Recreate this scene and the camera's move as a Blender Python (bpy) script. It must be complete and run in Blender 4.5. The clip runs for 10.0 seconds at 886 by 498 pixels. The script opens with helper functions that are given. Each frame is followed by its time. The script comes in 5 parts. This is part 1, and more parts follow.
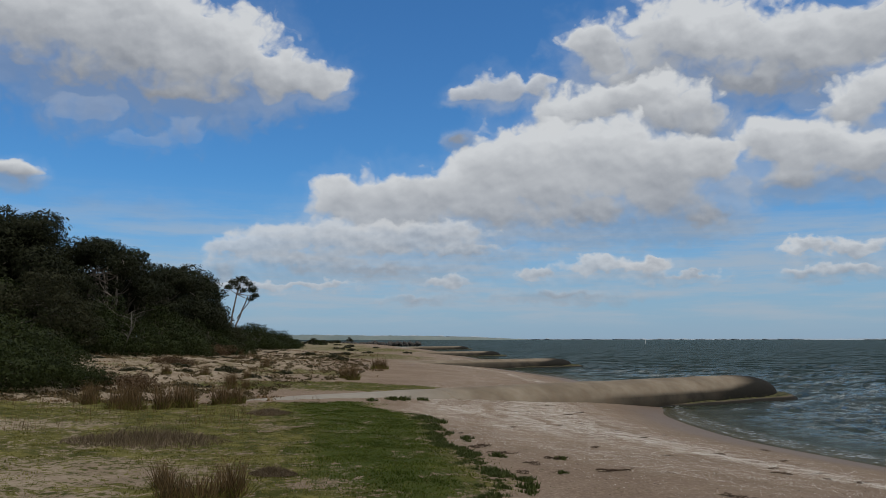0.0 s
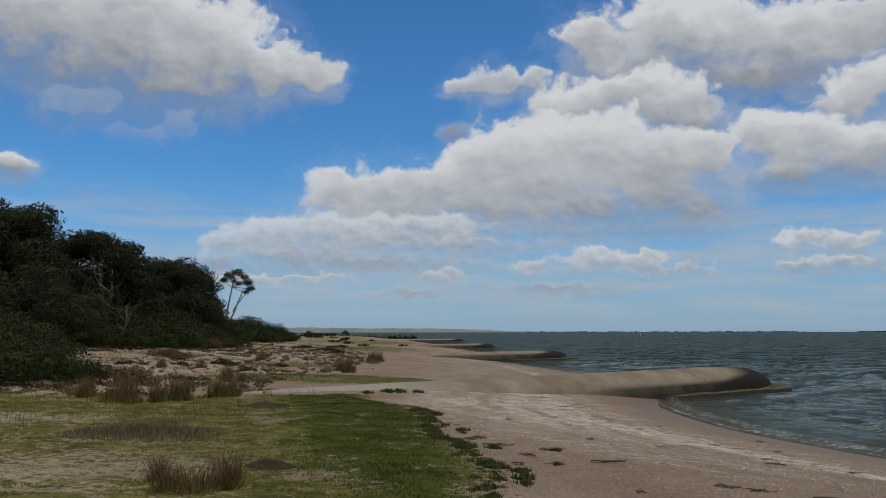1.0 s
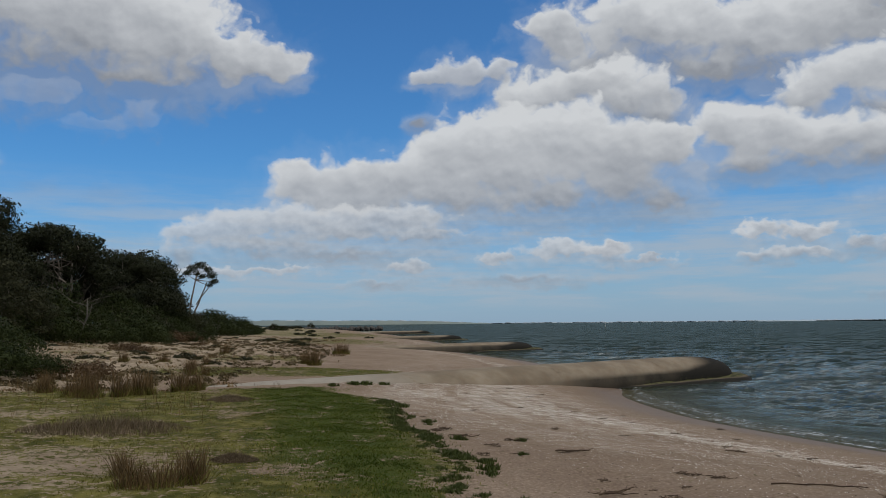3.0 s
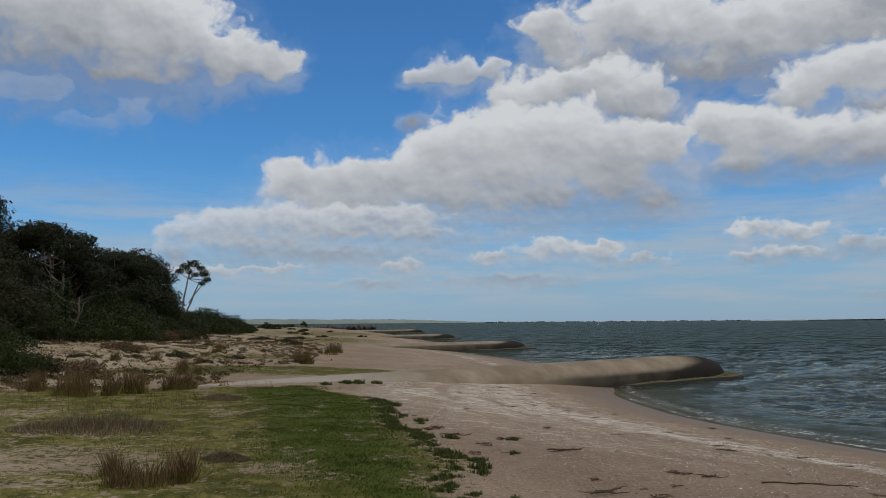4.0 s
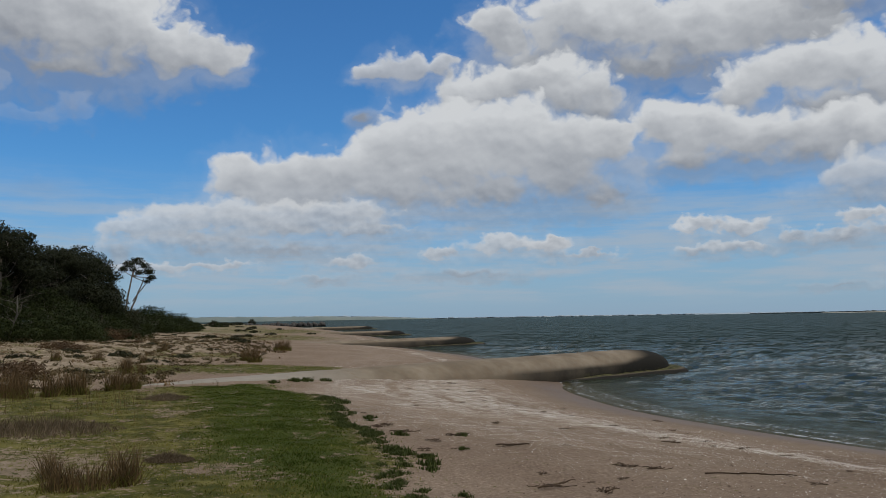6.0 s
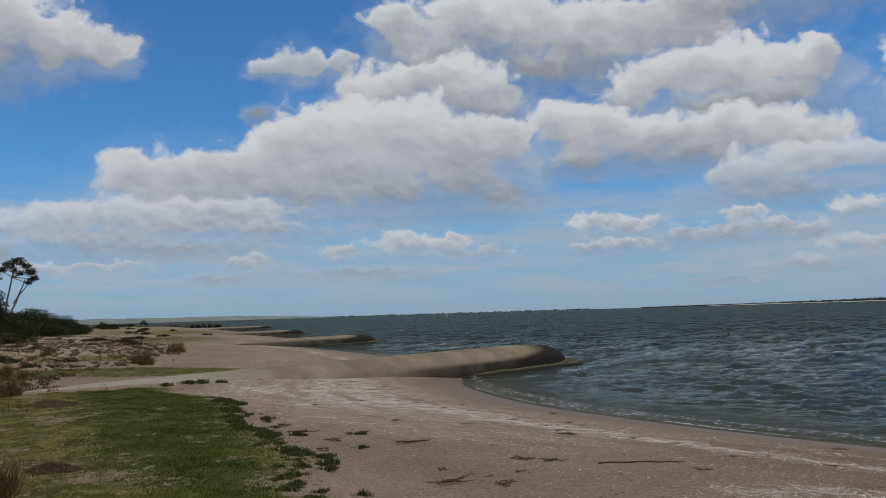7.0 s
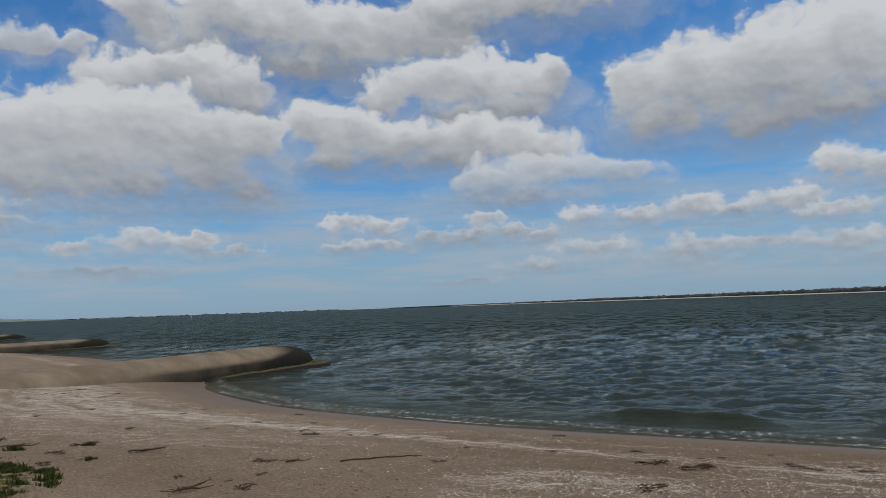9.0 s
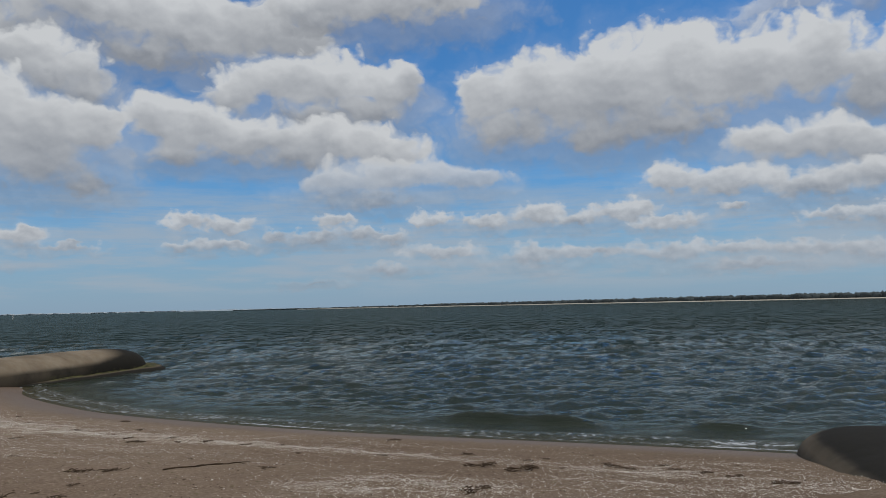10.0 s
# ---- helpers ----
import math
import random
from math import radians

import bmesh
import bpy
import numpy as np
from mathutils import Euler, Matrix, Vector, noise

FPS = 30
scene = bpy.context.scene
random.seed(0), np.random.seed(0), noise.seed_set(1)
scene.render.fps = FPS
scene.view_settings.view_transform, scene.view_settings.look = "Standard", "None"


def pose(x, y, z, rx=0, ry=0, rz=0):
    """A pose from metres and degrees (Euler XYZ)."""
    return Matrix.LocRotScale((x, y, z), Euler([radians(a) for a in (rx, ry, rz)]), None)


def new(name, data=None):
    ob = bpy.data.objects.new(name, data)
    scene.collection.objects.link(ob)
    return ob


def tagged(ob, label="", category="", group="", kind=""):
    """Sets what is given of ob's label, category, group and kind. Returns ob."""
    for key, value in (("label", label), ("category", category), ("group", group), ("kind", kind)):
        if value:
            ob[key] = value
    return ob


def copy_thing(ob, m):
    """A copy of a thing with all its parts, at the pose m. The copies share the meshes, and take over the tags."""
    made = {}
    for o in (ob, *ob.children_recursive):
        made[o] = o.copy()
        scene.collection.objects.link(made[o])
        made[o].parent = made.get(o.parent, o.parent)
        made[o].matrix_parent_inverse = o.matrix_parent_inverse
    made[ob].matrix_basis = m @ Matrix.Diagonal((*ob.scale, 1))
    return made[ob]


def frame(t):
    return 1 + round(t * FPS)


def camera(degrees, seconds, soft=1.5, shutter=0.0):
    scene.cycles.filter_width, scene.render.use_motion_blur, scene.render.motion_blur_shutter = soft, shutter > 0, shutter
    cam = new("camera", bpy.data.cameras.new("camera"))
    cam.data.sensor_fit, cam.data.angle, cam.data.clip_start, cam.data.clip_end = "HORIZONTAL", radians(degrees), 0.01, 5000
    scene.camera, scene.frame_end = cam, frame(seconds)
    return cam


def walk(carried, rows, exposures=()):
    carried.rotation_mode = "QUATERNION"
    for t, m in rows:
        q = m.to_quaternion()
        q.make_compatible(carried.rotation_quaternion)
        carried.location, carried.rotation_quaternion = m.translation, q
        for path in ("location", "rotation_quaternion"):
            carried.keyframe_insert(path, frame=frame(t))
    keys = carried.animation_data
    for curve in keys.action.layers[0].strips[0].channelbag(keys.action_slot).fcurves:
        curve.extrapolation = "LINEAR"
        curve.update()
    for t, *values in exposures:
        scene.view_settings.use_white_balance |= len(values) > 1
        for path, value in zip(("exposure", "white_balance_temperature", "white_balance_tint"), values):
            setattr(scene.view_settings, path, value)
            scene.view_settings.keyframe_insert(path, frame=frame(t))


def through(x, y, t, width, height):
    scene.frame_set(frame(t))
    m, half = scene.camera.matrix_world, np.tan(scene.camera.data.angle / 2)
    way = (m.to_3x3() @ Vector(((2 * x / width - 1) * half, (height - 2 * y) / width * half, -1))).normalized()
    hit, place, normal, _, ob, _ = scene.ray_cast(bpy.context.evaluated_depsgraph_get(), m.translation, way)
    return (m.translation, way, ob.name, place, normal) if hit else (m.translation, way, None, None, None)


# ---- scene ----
degrees_wide = 56.21
cam = camera(degrees_wide, 10.0, soft=0.75)
EYE = 1.65
# seconds, place of the eye (m), heading, tilt and lean (degrees)
ROWS = [
    (0.0, 0.002, -0.003, 0.001, -0.00, 6.22, -0.00),
    (0.5, 0.006, -0.013, 0.001, -0.03, 6.09, 0.04),
    (1.0, 0.003, -0.021, -0.001, -0.30, 5.71, 0.11),
    (1.5, 0.002, -0.025, 0.003, -1.43, 5.52, 0.43),
    (2.0, 0.002, -0.026, 0.002, -2.15, 5.35, 0.48),
    (2.5, 0.004, -0.032, 0.000, -2.38, 5.15, 0.55),
    (2.7, 0.005, -0.033, 0.000, -2.49, 5.15, 0.53),
    (4.0, 0.027, -0.029, 0.001, -3.10, 5.06, 0.42),
    (4.5, 0.019, -0.034, 0.000, -3.43, 5.03, 0.37),
    (5.0, 0.010, -0.033, -0.003, -3.65, 4.98, 0.41),
    (5.2, 0.009, -0.032, -0.004, -3.85, 4.92, 0.45),
    (6.3, 0.060, 0.008, 0.003, -8.58, 4.62, 1.21),
    (6.5, 0.061, 0.010, 0.002, -10.20, 4.52, 1.43),
    (7.0, 0.070, 0.021, -0.001, -13.38, 4.43, 1.77),
    (7.5, 0.084, 0.023, -0.001, -17.06, 4.25, 2.04),
    (8.0, 0.093, 0.005, 0.001, -18.32, 4.34, 2.00),
    (8.5, 0.083, -0.027, -0.003, -24.10, 4.26, 2.17),
    (9.0, 0.102, -0.057, -0.008, -30.49, 3.92, 2.05),
    (9.5, 0.161, -0.102, -0.009, -37.50, 3.78, 1.86),
    (10.0, 0.218, -0.147, -0.008, -40.96, 3.90, 1.23),
]
walk(cam, [(t, pose(x, y, EYE + z, 90 + tilt, lean, heading)) for t, x, y, z, heading, tilt, lean in ROWS], exposures=[(0.0, 0.0), (5.0, 0.0), (10.0, -0.1)])

# ---- sky and sun ----
SUN_HEADING, SUN_HEIGHT = radians(128), radians(64)
world = bpy.data.worlds.new("sky")
scene.world = world
world.use_nodes = True
wt = world.node_tree
wt.nodes.clear()


def maths(tree, op, a, b=None, c=None, clamp=False):
    n = tree.nodes.new("ShaderNodeMath")
    n.operation, n.use_clamp = op, clamp
    for k, v in enumerate((a, b, c)):
        if v is None:
            continue
        if isinstance(v, (int, float)):
            n.inputs[k].default_value = v
        else:
            tree.links.new(v, n.inputs[k])
    return n.outputs[0]


def vmath(tree, op, a, b=None, c=None):
    n = tree.nodes.new("ShaderNodeVectorMath")
    n.operation = op
    for k, v in enumerate((a, b, c)):
        if v is None:
            continue
        if isinstance(v, (tuple, Vector)):
            n.inputs[k].default_value = v
        elif isinstance(v, (int, float)):
            n.inputs["Scale"].default_value = v
        else:
            tree.links.new(v, n.inputs[k])
    return n.outputs["Value"] if op == "LENGTH" else n.outputs["Vector"]


def mix_rgb(tree, fac, a, b, blend="MIX"):
    n = tree.nodes.new("ShaderNodeMix")
    n.data_type, n.blend_type = "RGBA", blend
    for slot, v in ((0, fac), (6, a), (7, b)):
        if isinstance(v, (int, float)):
            n.inputs[slot].default_value = v
        elif isinstance(v, tuple):
            n.inputs[slot].default_value = (*v, 1)
        else:
            tree.links.new(v, n.inputs[slot])
    return n.outputs[2]


def noise_of(tree, vector, scale, detail=4, rough=0.55):
    n = tree.nodes.new("ShaderNodeTexNoise")
    if vector is not None:
        tree.links.new(vector, n.inputs["Vector"])
    n.inputs["Scale"].default_value, n.inputs["Detail"].default_value, n.inputs["Roughness"].default_value = scale, detail, rough
    return n


def ramp(tree, v, lo, hi):
    n = tree.nodes.new("ShaderNodeMapRange")
    n.interpolation_type = "SMOOTHSTEP"
    tree.links.new(v, n.inputs[0])
    n.inputs[1].default_value, n.inputs[2].default_value = lo, hi
    return n.outputs[0]


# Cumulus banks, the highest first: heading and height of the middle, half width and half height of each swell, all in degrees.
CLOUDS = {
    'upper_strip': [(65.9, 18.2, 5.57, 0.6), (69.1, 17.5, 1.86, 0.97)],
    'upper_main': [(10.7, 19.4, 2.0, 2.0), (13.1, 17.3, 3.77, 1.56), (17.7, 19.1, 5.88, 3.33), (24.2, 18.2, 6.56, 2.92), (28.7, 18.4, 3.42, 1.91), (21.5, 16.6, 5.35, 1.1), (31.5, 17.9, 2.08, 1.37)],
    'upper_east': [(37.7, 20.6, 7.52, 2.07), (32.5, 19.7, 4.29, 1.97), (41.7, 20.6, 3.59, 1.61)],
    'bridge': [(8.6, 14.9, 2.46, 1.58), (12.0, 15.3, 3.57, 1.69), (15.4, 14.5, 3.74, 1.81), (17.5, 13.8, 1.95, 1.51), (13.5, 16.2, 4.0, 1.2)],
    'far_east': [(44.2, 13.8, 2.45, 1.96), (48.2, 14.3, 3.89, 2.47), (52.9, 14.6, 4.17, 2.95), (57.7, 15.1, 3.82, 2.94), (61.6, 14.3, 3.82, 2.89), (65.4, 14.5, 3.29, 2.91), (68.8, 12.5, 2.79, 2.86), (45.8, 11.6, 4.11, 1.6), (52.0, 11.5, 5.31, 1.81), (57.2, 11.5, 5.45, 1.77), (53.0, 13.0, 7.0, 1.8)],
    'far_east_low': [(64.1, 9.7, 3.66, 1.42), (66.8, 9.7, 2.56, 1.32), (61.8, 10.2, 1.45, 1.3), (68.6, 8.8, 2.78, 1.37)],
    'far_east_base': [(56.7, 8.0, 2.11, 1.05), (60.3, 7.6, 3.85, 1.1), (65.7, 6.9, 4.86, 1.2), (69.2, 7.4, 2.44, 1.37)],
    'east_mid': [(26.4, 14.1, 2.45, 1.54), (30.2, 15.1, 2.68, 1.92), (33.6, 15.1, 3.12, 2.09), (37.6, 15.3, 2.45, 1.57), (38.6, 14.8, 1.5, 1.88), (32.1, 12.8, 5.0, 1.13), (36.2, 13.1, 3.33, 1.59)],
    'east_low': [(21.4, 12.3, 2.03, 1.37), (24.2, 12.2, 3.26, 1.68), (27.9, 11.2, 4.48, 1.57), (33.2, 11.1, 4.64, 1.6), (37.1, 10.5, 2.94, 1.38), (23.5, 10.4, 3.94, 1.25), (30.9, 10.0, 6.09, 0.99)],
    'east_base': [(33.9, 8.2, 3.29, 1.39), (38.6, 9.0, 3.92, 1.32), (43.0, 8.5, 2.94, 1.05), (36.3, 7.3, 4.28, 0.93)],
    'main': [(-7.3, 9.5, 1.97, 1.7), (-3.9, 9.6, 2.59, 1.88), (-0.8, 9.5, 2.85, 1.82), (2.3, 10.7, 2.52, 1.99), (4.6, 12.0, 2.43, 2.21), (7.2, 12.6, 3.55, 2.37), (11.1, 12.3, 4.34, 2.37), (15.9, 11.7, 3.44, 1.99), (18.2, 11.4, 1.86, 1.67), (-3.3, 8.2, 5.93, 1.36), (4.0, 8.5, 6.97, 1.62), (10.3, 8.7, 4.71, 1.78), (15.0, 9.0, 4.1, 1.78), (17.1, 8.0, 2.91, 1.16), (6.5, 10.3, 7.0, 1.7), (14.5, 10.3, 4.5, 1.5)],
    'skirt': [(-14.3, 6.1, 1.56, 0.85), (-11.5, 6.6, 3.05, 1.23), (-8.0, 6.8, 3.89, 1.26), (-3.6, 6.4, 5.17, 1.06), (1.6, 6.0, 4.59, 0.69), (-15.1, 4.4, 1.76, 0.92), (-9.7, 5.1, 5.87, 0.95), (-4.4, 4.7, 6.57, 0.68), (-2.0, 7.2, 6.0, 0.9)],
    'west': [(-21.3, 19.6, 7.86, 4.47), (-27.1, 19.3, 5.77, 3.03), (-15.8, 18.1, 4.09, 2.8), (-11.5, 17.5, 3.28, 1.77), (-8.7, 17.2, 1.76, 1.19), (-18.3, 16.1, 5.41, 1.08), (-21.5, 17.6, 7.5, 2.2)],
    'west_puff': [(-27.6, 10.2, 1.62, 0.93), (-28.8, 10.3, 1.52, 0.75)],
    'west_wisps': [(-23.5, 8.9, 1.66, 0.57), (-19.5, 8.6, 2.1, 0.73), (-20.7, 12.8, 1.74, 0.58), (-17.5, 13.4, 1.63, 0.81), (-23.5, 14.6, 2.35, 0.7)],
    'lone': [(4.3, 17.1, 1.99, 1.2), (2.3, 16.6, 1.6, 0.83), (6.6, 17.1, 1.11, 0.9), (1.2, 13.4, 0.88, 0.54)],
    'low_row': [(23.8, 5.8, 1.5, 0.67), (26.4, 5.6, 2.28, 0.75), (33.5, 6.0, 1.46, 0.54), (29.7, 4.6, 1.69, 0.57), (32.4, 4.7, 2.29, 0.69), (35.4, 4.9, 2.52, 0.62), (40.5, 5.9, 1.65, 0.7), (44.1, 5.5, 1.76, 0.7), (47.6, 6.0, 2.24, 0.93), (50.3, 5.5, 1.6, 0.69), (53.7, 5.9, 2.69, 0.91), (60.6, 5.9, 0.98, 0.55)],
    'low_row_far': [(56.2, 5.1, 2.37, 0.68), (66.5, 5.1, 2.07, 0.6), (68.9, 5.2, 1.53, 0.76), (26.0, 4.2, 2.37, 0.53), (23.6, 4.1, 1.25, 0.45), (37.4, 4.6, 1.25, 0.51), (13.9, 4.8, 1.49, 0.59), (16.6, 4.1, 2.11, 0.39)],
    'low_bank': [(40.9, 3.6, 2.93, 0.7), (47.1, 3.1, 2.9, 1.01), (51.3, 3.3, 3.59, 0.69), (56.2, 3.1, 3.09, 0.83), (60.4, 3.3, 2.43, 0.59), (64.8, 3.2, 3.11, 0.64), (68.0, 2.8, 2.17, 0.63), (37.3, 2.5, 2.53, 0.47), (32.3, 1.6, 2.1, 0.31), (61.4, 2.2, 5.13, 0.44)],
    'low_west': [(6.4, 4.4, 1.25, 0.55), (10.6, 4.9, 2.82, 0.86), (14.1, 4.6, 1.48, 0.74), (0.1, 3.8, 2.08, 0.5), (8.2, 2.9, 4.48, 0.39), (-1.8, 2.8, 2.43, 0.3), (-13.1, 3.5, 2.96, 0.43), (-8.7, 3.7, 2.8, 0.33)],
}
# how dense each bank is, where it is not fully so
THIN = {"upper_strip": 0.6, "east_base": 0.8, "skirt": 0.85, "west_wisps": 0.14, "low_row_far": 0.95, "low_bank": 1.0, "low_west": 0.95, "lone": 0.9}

coord = wt.nodes.new("ShaderNodeTexCoord").outputs["Generated"]
up = wt.nodes.new("ShaderNodeSeparateXYZ")
wt.links.new(vmath(wt, "NORMALIZE", coord), up.inputs[0])
east, north, rise = up.outputs


def joined_axes(tree, x, y):
    n = tree.nodes.new("ShaderNodeCombineXYZ")
    tree.links.new(x, n.inputs[0])
    tree.links.new(y, n.inputs[1])
    return n.outputs[0]


sky = wt.nodes.new("ShaderNodeTexSky")
sky.sky_type, sky.sun_disc = "NISHITA", False
sky.sun_elevation, sky.sun_rotation = SUN_HEIGHT, SUN_HEADING
sky.air_density, sky.dust_density, sky.ozone_density = 1.0, 0.4, 2.5
SKY_STRENGTH = 0.1
blue = mix_rgb(wt, 1.0, sky.outputs[0], (0.36, 0.76, 1.1), "MULTIPLY")
haze = maths(wt, "SUBTRACT", 1.0, ramp(wt, rise, -0.02, 0.2))
clear = mix_rgb(wt, maths(wt, "MULTIPLY", haze, 0.75), blue, (2.9, 3.75, 5.15))
# thin streaks of low cloud over the horizon
level = vmath(wt, "MULTIPLY", coord, (1.0, 1.0, 9.0))
streaks = ramp(wt, noise_of(wt, level, 6.0, 8, 0.62).outputs["Fac"], 0.36, 0.66)
band = maths(wt, "MULTIPLY", ramp(wt, rise, 0.005, 0.035), maths(wt, "SUBTRACT", 1.0, ramp(wt, rise, 0.09, 0.19)))
clear = mix_rgb(wt, maths(wt, "MULTIPLY", maths(wt, "MULTIPLY", streaks, band), 0.7), clear, (3.7, 4.3, 5.0))

# heading and height in degrees, with billows that are broad high up and small in the low far banks
heading_deg = maths(wt, "MULTIPLY", maths(wt, "ARCTAN2", east, north), 57.29578)
height_deg = maths(wt, "MULTIPLY", maths(wt, "ARCSINE", rise), 57.29578)
place = joined_axes(wt, heading_deg, height_deg)
low = ramp(wt, height_deg, 11.0, 5.0)
stretched = vmath(wt, "MULTIPLY", place, (1.0, 1.35, 1.0))


def billows(vector):
    broad, small = noise_of(wt, vector, 0.34, 5, 0.46), noise_of(wt, vector, 0.95, 4, 0.46)
    mixed = wt.nodes.new("ShaderNodeMix")
    mixed.data_type = "VECTOR"
    wt.links.new(low, mixed.inputs[0])
    wt.links.new(broad.outputs["Color"], mixed.inputs[4])
    wt.links.new(small.outputs["Color"], mixed.inputs[5])
    return mixed.outputs[1]


billow = billows(stretched)
lifted = billows(vmath(wt, "ADD", stretched, (0.12, 0.4, 0.0)))
relief = wt.nodes.new("ShaderNodeSeparateXYZ")
wt.links.new(vmath(wt, "SUBTRACT", billow, lifted), relief.inputs[0])
swing = vmath(wt, "SCALE", vmath(wt, "SUBTRACT", billow, (0.5, 0.5, 0.5)), None)
wt.links.new(maths(wt, "MULTIPLY_ADD", height_deg, 0.16, 0.9), swing.node.inputs["Scale"])
bent_place = vmath(wt, "ADD", place, swing)
puffs = wt.nodes.new("ShaderNodeTexVoronoi")
puffs.feature = "SMOOTH_F1"
puffs.inputs["Scale"].default_value, puffs.inputs["Smoothness"].default_value, puffs.inputs["Detail"].default_value = 0.62, 0.35, 2.0
wt.links.new(bent_place, puffs.inputs["Vector"])
puff = maths(wt, "MULTIPLY_ADD", puffs.outputs["Distance"], -0.5, 0.25)


def group_of(name, takes, gives):
    g = bpy.data.node_groups.new(name, "ShaderNodeTree")
    for way, sockets in (("INPUT", takes), ("OUTPUT", gives)):
        for label, kind in sockets:
            g.interface.new_socket(label, in_out=way, socket_type="NodeSocket" + kind)
    return g, list(g.nodes.new("NodeGroupInput").outputs)[:len(takes)], g.nodes.new("NodeGroupOutput").inputs


def cloud_layer():
    """A bank of cloud over what lies behind it: crisp lit top, grey frayed base."""
    g, (colour, thick, lean, dense, misty, fold, lump), out = group_of(
        "cloud_layer", [("Behind", "Color"), ("Thickness", "Float"), ("Lean", "Float"), ("Density", "Float"), ("Haze", "Float"), ("Relief", "Float"), ("Puff", "Float")], [("Colour", "Color")])
    under = maths(g, "SUBTRACT", 1.0, ramp(g, lean, -0.55, 0.35))
    edge = maths(g, "MULTIPLY_ADD", misty, 0.3, maths(g, "MULTIPLY_ADD", under, 0.65, 0.42))
    cover = maths(g, "DIVIDE", maths(g, "ADD", thick, 0.05), edge, clamp=True)
    cover = maths(g, "MULTIPLY", maths(g, "MULTIPLY", cover, cover), maths(g, "MULTIPLY_ADD", cover, -2.0, 3.0))
    cover = maths(g, "MAXIMUM", cover, maths(g, "MULTIPLY", ramp(g, thick, -0.6, 0.3), maths(g, "MULTIPLY_ADD", under, 0.36, 0.1)))
    cover = maths(g, "MULTIPLY", maths(g, "MULTIPLY", cover, dense), maths(g, "MULTIPLY_ADD", misty, -0.18, 0.98))
    light = maths(g, "MULTIPLY_ADD", lean, 0.5, 0.62)
    light = maths(g, "MULTIPLY_ADD", ramp(g, thick, 0.3, 1.1), -0.16, light)
    light = maths(g, "MULTIPLY_ADD", fold, 1.0, light)
    light = maths(g, "MULTIPLY_ADD", lump, 0.45, light)
    rim = maths(g, "SUBTRACT", 1.0, ramp(g, thick, 0.05, 0.6))
    light = maths(g, "MULTIPLY_ADD", rim, 0.2, light, clamp=True)
    body = mix_rgb(g, light, (2.6, 2.8, 3.15), (6.1, 6.3, 6.5))
    body = mix_rgb(g, maths(g, "MULTIPLY", misty, 0.45), body, (3.5, 4.1, 4.95))
    g.links.new(mix_rgb(g, cover, colour, body), out[0])
    return g


def cloud_bank(name, swells):
    """How thick a bank is in a direction of the sky, and how near its top or base."""
    g, (way, lump), out = group_of(name, [("Place", "Vector"), ("Puff", "Float")], [("Thickness", "Float"), ("Lean", "Float")])
    weight, leaning = None, None
    for a, e, w, h in swells:
        v = vmath(g, "MULTIPLY_ADD", way, (1 / w, 1 / h, 0.0), (-a / w, -e / h, 0.0))
        near = maths(g, "EXPONENT", maths(g, "MULTIPLY", vmath(g, "LENGTH", v), -BLEND))
        pull = vmath(g, "SCALE", v, None)
        g.links.new(near, pull.node.inputs["Scale"])
        weight = near if weight is None else maths(g, "ADD", weight, near)
        leaning = pull if leaning is None else vmath(g, "ADD", leaning, pull)
    weight = maths(g, "MAXIMUM", weight, 1e-18)
    across = maths(g, "MULTIPLY", maths(g, "LOGARITHM", weight, math.e), 1 / BLEND)
    g.links.new(maths(g, "ADD", maths(g, "ADD", across, 1.36), lump), out[0])
    split, spot_of = g.nodes.new("ShaderNodeSeparateXYZ"), g.nodes.new("ShaderNodeSeparateXYZ")
    g.links.new(leaning, split.inputs[0])
    g.links.new(way, spot_of.inputs[0])
    # half by the swell, half by the whole bank, which may slope
    a, e, w, h = np.array(swells).T
    slope, level = np.polyfit(a, e, 1, w=w * h) if len(swells) > 5 else (0.0, float(np.average(e, weights=w * h)))
    half = float(np.max(np.abs(e - slope * a - level) + 0.7 * h))
    above = maths(g, "SUBTRACT", spot_of.outputs[1], maths(g, "MULTIPLY_ADD", spot_of.outputs[0], float(slope), float(level)))
    above = maths(g, "MULTIPLY", maths(g, "MINIMUM", maths(g, "MAXIMUM", above, -half), half), 0.85 / half)
    g.links.new(maths(g, "MULTIPLY_ADD", maths(g, "DIVIDE", split.outputs[1], weight), 0.5, above), out[1])
    return g


BLEND = 5.0
LAYER = cloud_layer()


def laid_over(colour, thick, lean, dense):
    n = wt.nodes.new("ShaderNodeGroup")
    n.node_tree = LAYER
    for k, v in enumerate((colour, thick, lean, dense, haze, relief.outputs[0], puff)):
        if isinstance(v, float):
            n.inputs[k].default_value = v
        else:
            wt.links.new(v, n.inputs[k])
    return n.outputs[0]


